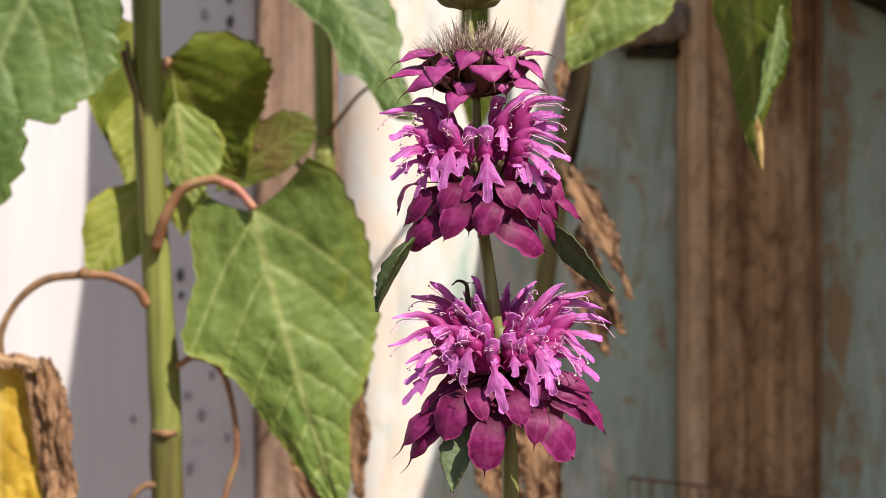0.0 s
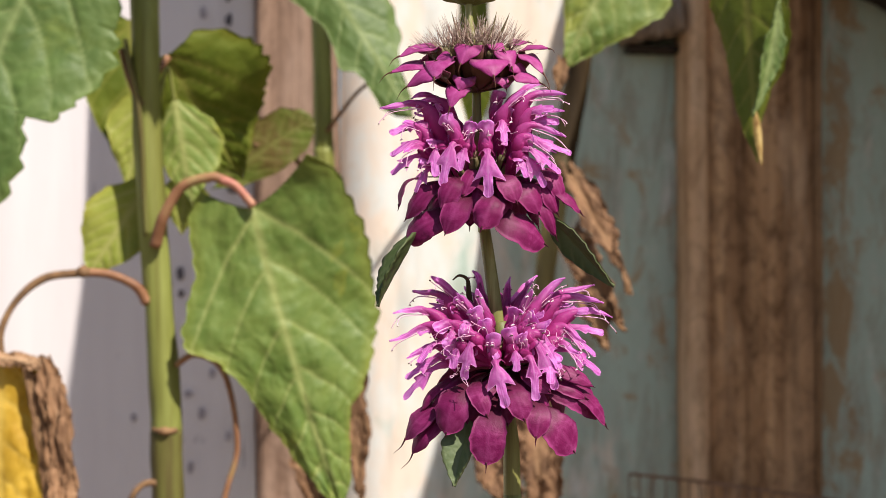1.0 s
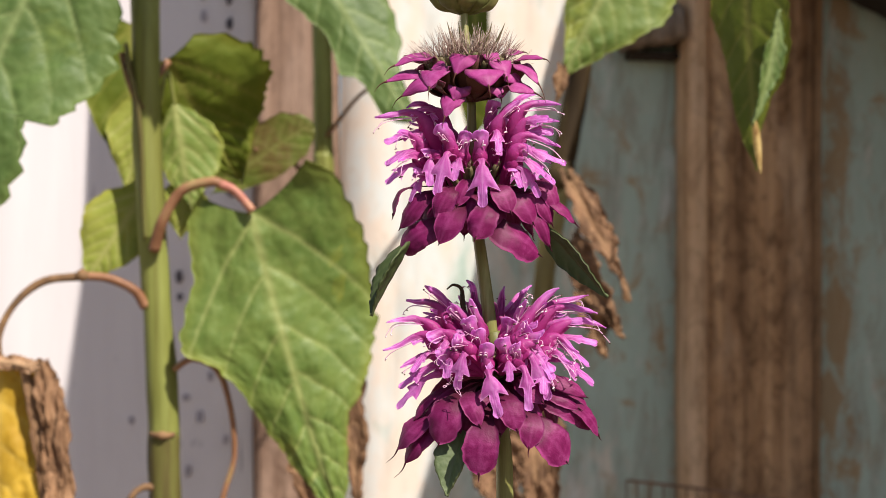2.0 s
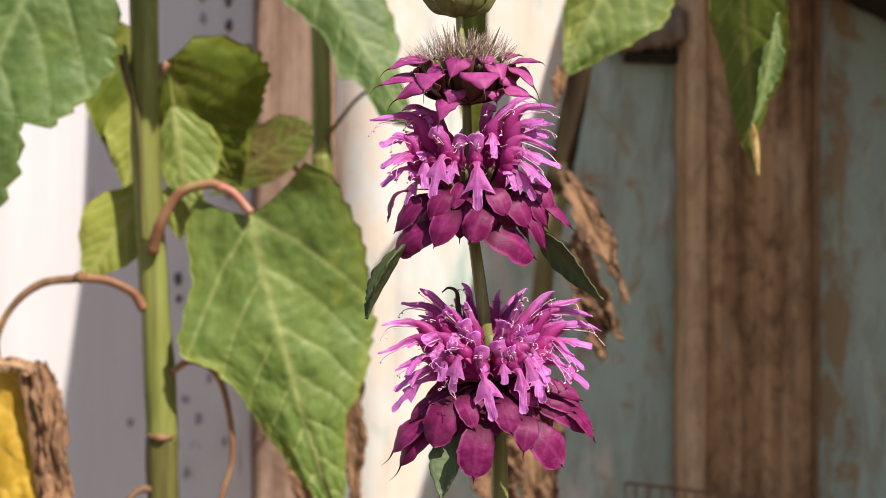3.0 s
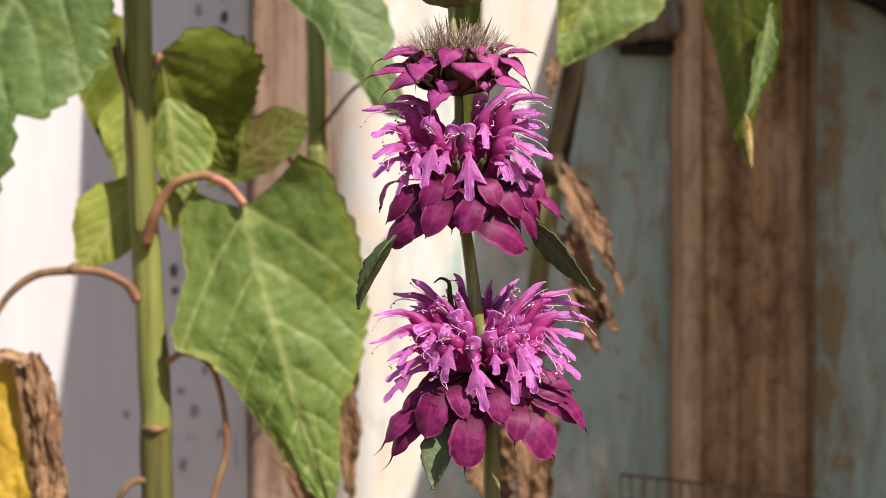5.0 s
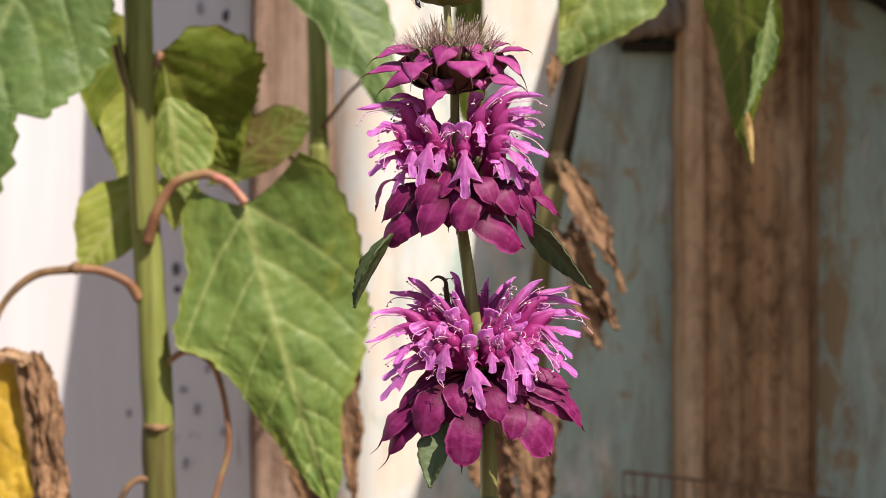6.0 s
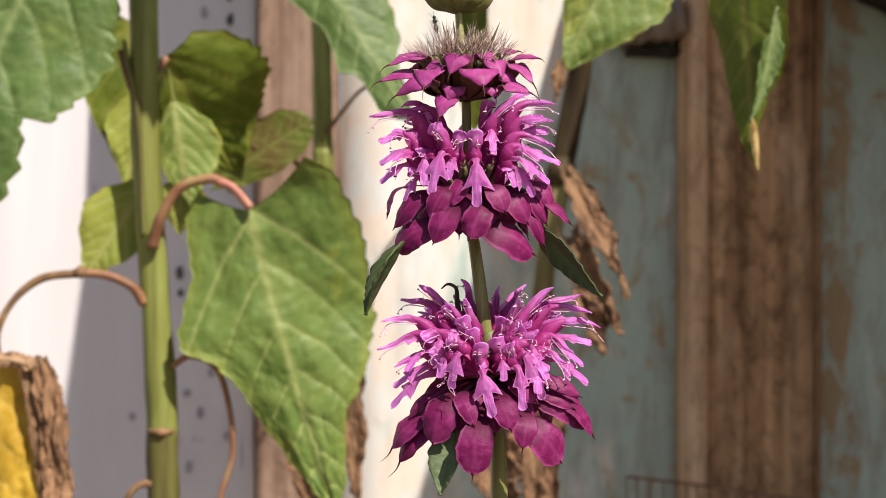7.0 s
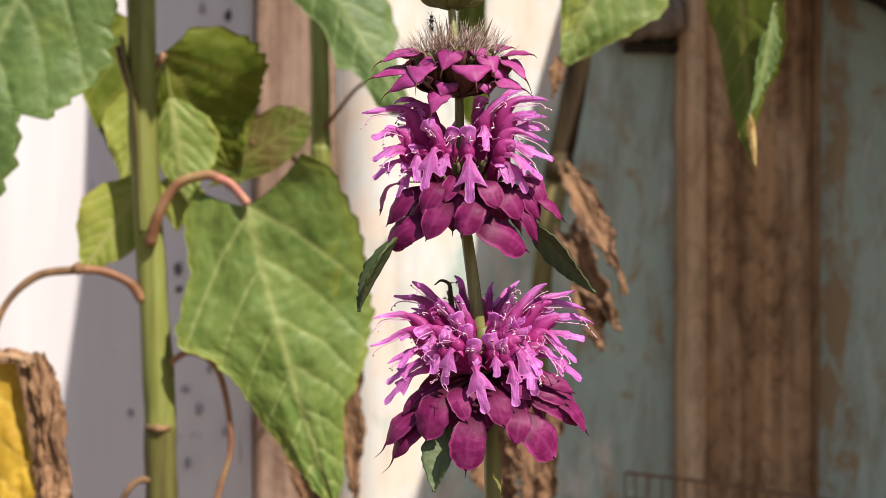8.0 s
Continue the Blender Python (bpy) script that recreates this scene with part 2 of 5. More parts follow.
def wood_material(name, dark, mid, light, pale, streak_scale, blotch):
    """Weathered timber: long grain streaks, blotches and drying cracks."""
    mat, tree, bsdf = begin(name, 0.85, 0.15)
    grain = noisy(tree, coords(tree, (1, 1, 0.035)), streak_scale, 8, 0.7, 0.4)
    col = ramp(tree, grain, [(0.27, dark), (0.45, mid), (0.60, light), (0.80, pale)])
    spots = noisy(tree, coords(tree, (1, 1, 0.5)), 30, 8, 0.75, 0.8)
    col = mixed(tree, span(tree, spots, 0.47, 0.66, 0, blotch), col, dark)
    col = mixed(tree, span(tree, noisy(tree, coords(tree, (1, 1, 0.6)), 85, 6, 0.65, 0.6), 0.50, 0.66, 0, blotch * 0.7), col, dark)
    col = mixed(tree, span(tree, noisy(tree, coords(tree, (1, 1, 0.22)), 26, 5, 0.6, 0.3), 0.54, 0.68, 0, 0.55), col, pale)
    col = mixed(tree, span(tree, noisy(tree, coords(tree, (1, 1, 0.18)), 7, 4), 0.50, 0.72, 0, 0.5), col, pale)
    crack = noisy(tree, coords(tree, (1, 1, 0.012)), streak_scale * 3.2, 4, 0.5)
    col = mixed(tree, span(tree, crack, 0.62, 0.70, 0, 0.6), col, dark)
    tree.links.new(col, bsdf.inputs["Base Color"])
    bumped(tree, bsdf, grain, 0.9, 0.004)
    return mat


WOOD = wood_material("weathered_wood", (0.080, 0.040, 0.020), (0.40, 0.235, 0.125), (0.62, 0.40, 0.225), (0.74, 0.53, 0.35), 38, 0.80)
WOOD_PALE = wood_material("weathered_pale_wood", (0.26, 0.15, 0.08), (0.62, 0.41, 0.245), (0.76, 0.54, 0.35), (0.82, 0.63, 0.45), 45, 0.65)
WOOD_PINK = wood_material("faded_brown_wood", (0.11, 0.066, 0.046), (0.24, 0.152, 0.108), (0.34, 0.228, 0.168), (0.42, 0.30, 0.235), 50, 0.8)
WOOD_GREY = wood_material("grey_weathered_wood", (0.06, 0.045, 0.035), (0.20, 0.155, 0.12), (0.30, 0.24, 0.19), (0.42, 0.35, 0.29), 55, 0.8)
BOARD = white_board_material()
PANEL = peeling_panel_material()
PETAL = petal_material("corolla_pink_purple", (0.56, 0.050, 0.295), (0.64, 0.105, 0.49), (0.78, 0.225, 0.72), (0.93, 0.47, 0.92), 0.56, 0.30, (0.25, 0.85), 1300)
# Dark foot: the bract's own base colour plus painted shade under the florets.
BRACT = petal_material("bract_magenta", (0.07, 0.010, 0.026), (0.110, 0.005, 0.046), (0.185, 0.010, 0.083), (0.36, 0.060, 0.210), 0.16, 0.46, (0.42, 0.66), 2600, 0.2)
# Green-maroon foot colour, with the cup's shade under the tips painted in.
BRACT_TOP = petal_material("bract_magenta_green", (0.12, 0.050, 0.034), (0.24, 0.020, 0.125), (0.37, 0.048, 0.22), (0.52, 0.13, 0.37), 0.18, 0.46, (0.45, 0.70), 2600, 0.22)
BALM_STEM = plain_noise("bee_balm_stem", [(0.3, (0.085, 0.075, 0.022)), (0.5, (0.20, 0.20, 0.060)), (0.70, (0.40, 0.41, 0.18))], 220, 0.45, 0.4, (1, 1, 0.06), 0.3, 0.0003)
CALYX = plain_noise("calyx_olive", [(0.3, (0.05, 0.045, 0.018)), (0.5, (0.12, 0.10, 0.045)), (0.72, (0.24, 0.18, 0.10))], 260, 0.6, 0.3, (1, 1, 0.2), 0.3, 0.0002)
AWN = plain_noise("calyx_awn", [(0.32, (0.12, 0.055, 0.055)), (0.48, (0.30, 0.19, 0.15)), (0.64, (0.78, 0.66, 0.56))], 420, 0.4, 0.5)
BUD = plain_noise("bud_green", [(0.3, (0.085, 0.085, 0.022)), (0.5, (0.15, 0.16, 0.045)), (0.72, (0.26, 0.22, 0.085))], 200, 0.5, 0.35, (1, 1, 0.3), 0.3, 0.0003, 0.15)
STAMEN = plain_noise("stamen_lilac", [(0.3, (0.62, 0.26, 0.48)), (0.6, (0.82, 0.52, 0.68))], 400, 0.4, 0.4)
ANTHER_PALE = plain_noise("anther_pale", [(0.3, (0.66, 0.42, 0.55)), (0.6, (0.86, 0.72, 0.76))], 400, 0.5, 0.3)
ANTHER = plain_noise("anther_brown", [(0.3, (0.03, 0.02, 0.012)), (0.7, (0.12, 0.08, 0.04))], 500, 0.7, 0.2)
INSECT_BLACK = plain_noise("insect_black", [(0.3, (0.008, 0.008, 0.009)), (0.7, (0.03, 0.028, 0.03))], 900, 0.3, 0.6)


def wing_material():
    mat, tree, bsdf = begin("insect_wing", 0.2, 0.5)
    bsdf.inputs["Base Color"].default_value = (0.12, 0.11, 0.10, 1)
    bsdf.inputs["Alpha"].default_value = 0.3
    return mat


WING = wing_material()


# ---- mesh helpers ----
def part(name, bm, material, parent, label="", origin=(0, 0, 0), smooth=True):
    """Links a bmesh, built in world places, as one mesh under a thing that stands at origin."""
    bmesh.ops.translate(bm, verts=bm.verts, vec=-Vector(origin))
    mesh = bpy.data.meshes.new(name)
    bm.to_mesh(mesh)
    bm.free()
    mesh.materials.append(material)
    if smooth:
        mesh.polygons.foreach_set("use_smooth", [True] * len(mesh.polygons))
    ob = new(name, mesh)
    ob.parent = parent
    if label:
        ob["label"] = label
    return ob


def thing(name, origin, label, category, group="", kind=""):
    ob = new(name)
    ob.location = origin
    ob.empty_display_size = 0.02
    return tagged(ob, label, category, group, kind)


def smooth_path(points, steps):
    """Catmull-Rom curve through the points."""
    pts = [Vector(p) for p in points]
    pts = [2 * pts[0] - pts[1], *pts, 2 * pts[-1] - pts[-2]]
    out = []
    for i in range(1, len(pts) - 2):
        a, b, c, d = pts[i - 1:i + 3]
        for k in range(steps):
            t = k / steps
            out.append(0.5 * (2 * b + (c - a) * t + (2 * a - 5 * b + 4 * c - d) * t * t + (3 * b - a - 3 * c + d) * t ** 3))
    return out + [pts[-2]]


def tube(bm, points, radii, sides=10, steps=6, ribs=0.0, square=0.0, rough=0.0):
    path = smooth_path(points, steps)
    n = len(path)
    rings = []
    up = Vector((0.31, 0.87, 0.38)).normalized()
    for i, p in enumerate(path):
        way = (path[min(i + 1, n - 1)] - path[max(i - 1, 0)]).normalized()
        side = way.cross(up).normalized()
        other = side.cross(way)
        s = i / (n - 1) * (len(radii) - 1)
        k = min(int(s), len(radii) - 2)
        r = radii[k] + (radii[k + 1] - radii[k]) * (s - k)
        ring = []
        for j in range(sides):
            a = math.tau * j / sides
            rr = r * (1 + ribs * math.cos(a * sides / 2) + square * abs(math.cos(2 * a)))
            if rough:
                rr *= 1 + rough * noise.noise((p * 40 + Vector((math.cos(a), math.sin(a), 0)) * 2))
            ring.append(bm.verts.new(p + (side * math.cos(a) + other * math.sin(a)) * rr))
        rings.append(ring)
    for r0, r1 in zip(rings, rings[1:]):
        for j in range(sides):
            bm.faces.new((r0[j], r0[(j + 1) % sides], r1[(j + 1) % sides], r1[j]))
    bm.faces.new(rings[0][::-1])
    bm.faces.new(rings[-1])
    return bm


def tube_mesh(points, radii, **k):
    return tube(bmesh.new(), points, radii, **k)


def box(bm, lo, hi, bevel=0.0):
    made = bmesh.ops.create_cube(bm, size=1.0)["verts"]
    lo, hi = Vector(lo), Vector(hi)
    for v in made:
        v.co = Vector(((lo[i] + hi[i]) / 2 + v.co[i] * (hi[i] - lo[i]) for i in range(3)))
    if bevel:
        bmesh.ops.bevel(bm, geom=[e for e in bm.edges if e.verts[0] in made], offset=bevel, segments=2, affect="EDGES")
    return bm


def grid_faces(bm, rows):
    for r0, r1 in zip(rows, rows[1:]):
        for a, b, c, d in zip(r0, r0[1:], r1[1:], r1):
            bm.faces.new((a, b, c, d))


def thick(bm, amount):
    """Gives an open sheet of quads a thickness: a copy of it behind, joined round the border."""
    bmesh.ops.recalc_face_normals(bm, faces=bm.faces)
    bm.normal_update()
    front = bm.verts[:]
    layers = bm.verts.layers.float.values()
    border = [e for e in bm.edges if len(e.link_faces) == 1]
    faces = bm.faces[:]
    back = {}
    for v in front:
        w = bm.verts.new(v.co - v.normal * amount)
        for layer in layers:
            w[layer] = v[layer]
        back[v] = w
    for f in faces:
        bm.faces.new([back[v] for v in reversed(f.verts)])
    for e in border:
        v, w = e.verts
        bm.faces.new((v, w, back[w], back[v]))
    return bm


def profile(stops, u):
    """A smooth curve through (u, value) stops."""
    for (u0, a), (u1, b) in zip(stops, stops[1:]):
        if u <= u1:
            t = (u - u0) / (u1 - u0)
            return a + (b - a) * (t * 0.5 + t * t * (3 - 2 * t) * 0.5)
    return stops[-1][1]


HEART = ((0.0, 0.42), (0.08, 0.72), (0.22, 0.97), (0.34, 1.0), (0.55, 0.72), (0.75, 0.38), (0.90, 0.14), (1.0, 0.0))
OVAL = ((0.0, 0.06), (0.10, 0.45), (0.25, 0.85), (0.42, 1.0), (0.65, 0.80), (0.85, 0.38), (1.0, 0.0))


def leaf_mesh(base, tip, facing, width, bend=0.1, fold=0.15, teeth=13, tooth=0.10, lobe=0.10, left=1.0, right=1.0, wave=0.03, crumple=0.0, seed=0.0, curve=0.0, ear=0.0,
              left_shape=HEART, right_shape=HEART, rows=110, cols=34, quilt=0.008, vein=1.0):
    """A toothed leaf from base to tip, its upper side towards facing. bend: droop along its length; fold: the halves raised
    along the midrib; curve: the midrib's sideways bow; ear: the right lobe raised at the base; crumple: for withered leaves; shapes: the halves' outlines."""
    base, tip = Vector(base), Vector(tip)
    axis = tip - base
    length = axis.length
    axis.normalize()
    normal = Vector(facing)
    normal = (normal - axis * normal.dot(axis)).normalized()
    side = normal.cross(axis)
    quilt *= width
    bm = bmesh.new()
    vein_layer = bm.verts.layers.float.new("vein")
    rim_layer = bm.verts.layers.float.new("rim")
    grid = []
    for i in range(rows + 1):
        u = i / rows
        line = []
        for j in range(cols + 1):
            v = 2 * j / cols - 1
            m = abs(v)
            half = width / 2 * (profile(left_shape, u) * left if v < 0 else profile(right_shape, u) * right)
            beat = u * teeth + (0.4 if v < 0 else 0) + 0.35 * noise.noise((u * teeth * 0.7, seed, 1.0 if v < 0 else 5.0))
            saw = beat % 1.0
            saw = 1 - saw if saw > 0.3 else saw * 2.33
            size = 0.7 + 0.6 * noise.noise((math.floor(beat) * 3.7, seed, 2.0 if v < 0 else 6.0))
            edge = 1 + tooth * size * (saw - 0.5) * m ** 6 * min(1.0, 3 * (1 - u) + 0.2)
            a = length * (u - lobe * m ** 1.5 * max(0.0, 1 - u * 2.2) ** 2)
            b = v * half * edge + curve * length * math.sin(u * math.pi)
            d = m * half
            best, strong = d / (0.0019 * (1 - 0.6 * u) * vein), 1.0
            for k, start in enumerate((0.0, 0.17, 0.36, 0.52, 0.66, 0.79, 0.89)):
                wob = 0.012 * noise.noise((m * 3, start * 9, seed + (0 if v < 0 else 4)))
                go = start + (0.03 if v < 0 else 0) + d / length * (0.95 if k == 0 else 0.70) + (0.5 if k == 0 else 2.2) * (d / length) ** 2 + 0.06 * (d / length) ** 0.5 * m + wob
                here = abs(u - go) * length / ((0.0014 if k == 0 else 0.0010) * (1.15 - 0.6 * m) * vein)
                if here < best:
                    best, strong = here, 0.9 if k == 0 else 0.75
            if ear and v > 0.1:
                lobe_lift = ear * width * (v - 0.1) ** 1.4 * max(0.0, 1 - u / 0.5) ** 1.3
            else:
                lobe_lift = 0.0
            mark = math.exp(-best * best * 0.5) * strong
            cell = min(1.0, best / 8)
            h = fold * m * half - bend * length * u * u + lobe_lift
            h += quilt * cell * (1 - m ** 4) * (0.8 + 0.6 * noise.noise((u * 14, v * 6, seed))) - 0.0005 * mark
            h += quilt * 1.5 * noise.noise((u * 9, v * 4, seed + 9)) + quilt * 3.0 * noise.noise((u * 3.5, v * 1.8, seed + 3)) + quilt * 0.5 * noise.noise((u * 34, v * 15, seed + 5))
            h += wave * width * m * m * math.sin(u * 11 + seed + (2 if v < 0 else 0))
            p = base + axis * a + side * b + normal * h
            if crumple:
                q = Vector((u * 5, v * 2.5, seed))
                p += (noise.noise_vector(q) * 0.6 + noise.noise_vector(q * 2.7) * 0.35 + noise.noise_vector(q * 6.1) * 0.12) * crumple * width * (0.25 + m)
            vert = bm.verts.new(p)
            vert[vein_layer] = min(1.0, mark) * 0.80
            vert[rim_layer] = max(0.0, m - 0.80) / 0.20 * (0.5 + 0.5 * noise.noise((u * 6, v, seed)))
            line.append(vert)
        grid.append(line)
    grid_faces(bm, grid)
    return thick(bm, 0.0005)


# ---- the place: ground, fence wall, post, unseen shade sheets ----
def ground_sheet():
    bm = bmesh.new()
    n = 40
    grid = []
    for i in range(n + 1):
        line = []
        for j in range(n + 1):
            x, y = ((2 * k / n - 1) for k in (j, i))
            x, y = math.copysign(abs(x) ** 4, x) * 400, math.copysign(abs(y) ** 4, y) * 400
            near = math.exp(-(x * x + y * y) / 9)
            line.append(bm.verts.new((x, y, -0.01 + 0.02 * near * noise.noise((x * 3, y * 3, 0)))))
        grid.append(line)
    grid_faces(bm, grid)
    ob = part("ground", bm, SOIL, None)
    tagged(ob, "bare brown garden soil", "ground", kind="structure")


ground_sheet()

wall_north = thing("wall_north", (0, 1.3, 0), "patched fence wall of limewashed board, brown board and peeling pale blue panels", "wall", kind="structure")
WALL_AT = (0, 1.3, 0)


def upright_board(name, x0, x1, y0, material, label, wavy=0.0015):
    """A board of the wall with slightly uneven edges and a 2 cm thickness."""
    bm = bmesh.new()
    n, m = 60, 8
    front, back = [], []
    for i in range(n + 1):
        z = 1.9 * i / n
        a = x0 + wavy * noise.noise((x0 * 9, z * 7, 1.0))
        b = x1 + wavy * noise.noise((x1 * 9, z * 7, 4.0))
        front.append([bm.verts.new((a + (b - a) * j / m, y0 + 0.0012 * noise.noise((x0 + j * 0.9, z * 5, 2)), z)) for j in range(m + 1)])
        back.append([bm.verts.new((a + (b - a) * j / m, y0 + 0.02, z)) for j in range(m + 1)])
    grid_faces(bm, front)
    grid_faces(bm, [line[::-1] for line in back])
    for i in range(n):
        for f, k, flip in ((0, 0, False), (m, m, True)):
            quad = (front[i][f], front[i + 1][f], back[i + 1][k], back[i][k])
            bm.faces.new(quad if not flip else quad[::-1])
    bm.faces.new([*front[-1], *back[-1][::-1]])
    bmesh.ops.recalc_face_normals(bm, faces=bm.faces)
    return part(name, bm, material, wall_north, label, WALL_AT)


upright_board("painted_board", -2.40, -0.502, 1.300, BOARD, "limewashed white board")
upright_board("painted_board", -0.500, -0.1785, 1.300, BOARD, "limewashed white board with dark knots")
upright_board("brown_board", -0.1775, -0.0985, 1.297, WOOD_PINK, "bare faded brown board", 0.004)
upright_board("peeling_panel", -0.0975, 0.275, 1.303, PANEL, "pale blue panel with peeling paint")
upright_board("peeling_panel", 0.277, 0.86, 1.303, PANEL, "pale blue panel with peeling paint and rust")
upright_board("peeling_panel", 0.862, 2.40, 1.303, PANEL, "pale blue panel with peeling paint")


def knot(x, z, w, h, seed):
    bm = bmesh.new()
    rim = []
    for k in range(12):
        a = math.tau * k / 12
        r = 1 + 0.35 * noise.noise((math.cos(a), math.sin(a), seed))
        rim.append(bm.verts.new((x + w * r * math.cos(a), 1.2972, z + h * r * math.sin(a))))
    mid = bm.verts.new((x, 1.2960, z))
    for k in range(12):
        bm.faces.new((rim[k - 1], rim[k], mid))
    part("knot", bm, STAIN if z < 0.8 or -0.23 < x < -0.22 else KNOT, wall_north, "", WALL_AT)


for n_knot, (kx, kz, kw, kh) in enumerate([
    (-0.2500, 0.8748, 0.0038, 0.0065), (-0.2495, 0.8560, 0.0030, 0.0042), (-0.2025, 1.1165, 0.0036, 0.0062),
    (-0.2270, 1.1230, 0.0032, 0.0062), (-0.2030, 1.1400, 0.0040, 0.0070), (-0.2275, 1.1440, 0.0040, 0.0050),
    (-0.2430, 0.7600, 0.0040, 0.0035), (-0.2300, 0.7420, 0.0034, 0.0060), (-0.2200, 0.7800, 0.0030, 0.0050),
    (-0.2050, 0.7200, 0.0030, 0.0050), (-0.2410, 0.6900, 0.0026, 0.0060), (-0.1990, 0.9600, 0.0070, 0.0100),
    (-0.2400, 1.0500, 0.0030, 0.0050), (-0.2950, 0.7380, 0.0030, 0.0040),
]):
    knot(kx, kz, kw, kh, n_knot * 1.7)


def timber_post():
    """A weathered split-log post in front of the wall: two rounded strakes with a dark cleft between."""
    base = (0.275, 1.26, 0)
    post = thing("timber_post", base, "weathered grey-brown timber post against the fence wall", "post")

    def strake(x0, x1, y_front, bulge, seed, label, material=WOOD, groove_at=None):
        bm = bmesh.new()
        n, m = 120, 44
        grid = []
        for i in range(n + 1):
            z = 1.85 * i / n
            line = []
            for j in range(m + 1):
                a = math.pi * j / m
                c, s = -math.cos(a), max(0.0, math.sin(a))
                x = (x0 + x1) / 2 + (x1 - x0) / 2 * math.copysign(abs(c) ** 0.75, c)
                y = 1.2995 - (1.2995 - y_front) * s ** 0.45 - bulge * s ** 3
                groove = noise.noise((x * 120, seed, z * 3.5)) * 0.0016 + noise.noise((x * 34, seed + 7, z * 2.0)) * 0.004
                if groove_at:
                    groove += 0.010 * math.exp(-((x - groove_at - 0.004 * noise.noise((z * 5, seed, 3))) / 0.009) ** 2)
                line.append(bm.verts.new((x + 0.003 * noise.noise((z * 4, seed, 0)) * (1 if c * c > 0.9 else 0.4), y + groove * s, z)))
            grid.append(line)
        grid_faces(bm, grid)
        bm.faces.new(grid[-1])
        bm.faces.new(grid[0][::-1])
        bmesh.ops.recalc_face_normals(bm, faces=bm.faces)
        part("strake", bm, material, post, label, base)

    strake(0.2225, 0.2490, 1.2550, 0.003, 1.0, "pale edge lath", WOOD_PALE)
    strake(0.2385, 0.3560, 1.254, 0.006, 3.0, "dark grooved timber", WOOD, 0.2935)


timber_post()


def beam(name, a, b, high, deep, label, category, material):
    """A worn squared timber from a to b."""
    a, b = Vector(a), Vector(b)
    way = (b - a).normalized()
    up = (Vector((0, 0, 1)) - way * way.z).normalized()
    out = way.cross(up)
    bm = bmesh.new()
    rings = []
    for i in range(21):
        p = a.lerp(b, i / 20)
        ring = []
        for k in range(12):
            t = math.tau * k / 12
            c, s = math.cos(t), math.sin(t)
            c, s = math.copysign(abs(c) ** 0.4, c), math.copysign(abs(s) ** 0.4, s)
            w = 1 + 0.16 * noise.noise((i * 0.5, k * 0.7, high * 99))
            ring.append(bm.verts.new(p + up * (c * high / 2 * w) + out * (s * deep / 2 * w)))
        rings.append(ring)
    for r0, r1 in zip(rings, rings[1:]):
        for k in range(12):
            bm.faces.new((r0[k], r0[(k + 1) % 12], r1[(k + 1) % 12], r1[k]))
    bm.faces.new(rings[0])
    bm.faces.new(rings[-1])
    bmesh.ops.recalc_face_normals(bm, faces=bm.faces)
    ob = part(name, bm, material, None)
    return tagged(ob, label, category)


beam("rail_stub", (0.166, 1.274, 1.104), (0.2205, 1.274, 1.112), 0.034, 0.058, "short worn grey wooden rail stub nailed to the wall", "rail", WOOD_GREY)
# Dark strip added for the shadowed hollow under the rail stub.
beam("rail_bracket", (0.174, 1.288, 1.0850), (0.2215, 1.288, 1.0835), 0.007, 0.028, "dark strip for the shadowed hollow under the rail stub", "bracket", DARK_GAP)
# Stands for a black gap; its depth is added to keep skylight off the panel.
beam("brace", (0.376, 1.185, 1.170), (0.66, 1.185, 1.006), 0.060, 0.226, "dark diagonal beam for a black gap, deepened to cut skylight", "brace", DARK_GAP)


def wire_mesh():
    base = (0.22, 1.22, 0)
    panel = thing("wire_mesh", base, "rusty wire mesh leaning against the fence wall", "wire mesh")
    left, right = Vector((0.1658, 1.220, 0.6952)), Vector((0.4126, 1.220, 0.6639))
    part("top_wire", tube_mesh([left, left.lerp(right, 0.3) + Vector((0, 0, 0.001)), left.lerp(right, 0.7) - Vector((0, 0, 0.001)), right], [0.0016, 0.0016], sides=6), WIRE, panel, "", base)
    low = Vector((0, 0, 0.022))
    part("cross_wire", tube_mesh([left - low, left.lerp(right, 0.5) - low, right - low], [0.0010, 0.0010], sides=6), WIRE, panel, "", base)
    for k in range(24):
        top = left.lerp(right, (k + 0.1 * math.sin(k * 5)) / 23)
        foot = Vector((top.x + 0.003 * math.sin(k * 3.1), 1.225, 0.002))
        part("upright_wire", tube_mesh([top, top.lerp(foot, 0.5), foot], [0.0009, 0.0009], sides=5, steps=3), WIRE, panel, "", base)


wire_mesh()


def shade_sheet(name, outline, label):
    """An unseen flat sheet above the view, reaching out from the wall towards the sun, added to cast the shadow edges
    on it. Outline: x and reach from the wall.
    """
    bm = bmesh.new()
    top = [bm.verts.new((x, 1.30 - d, 1.318 + 0.004 * noise.noise((x * 9, d * 9, 0)))) for x, d in outline]
    low = [bm.verts.new(v.co - Vector((0, 0, 0.006))) for v in top]
    bm.faces.new(top)
    bm.faces.new(low[::-1])
    for k in range(len(top)):
        bm.faces.new((top[k - 1], top[k], low[k], low[k - 1]))
    bmesh.ops.recalc_face_normals(bm, faces=bm.faces)
    ob = part(name, bm, SHEET, None, smooth=False)
    tagged(ob, label, "roof", kind="structure")


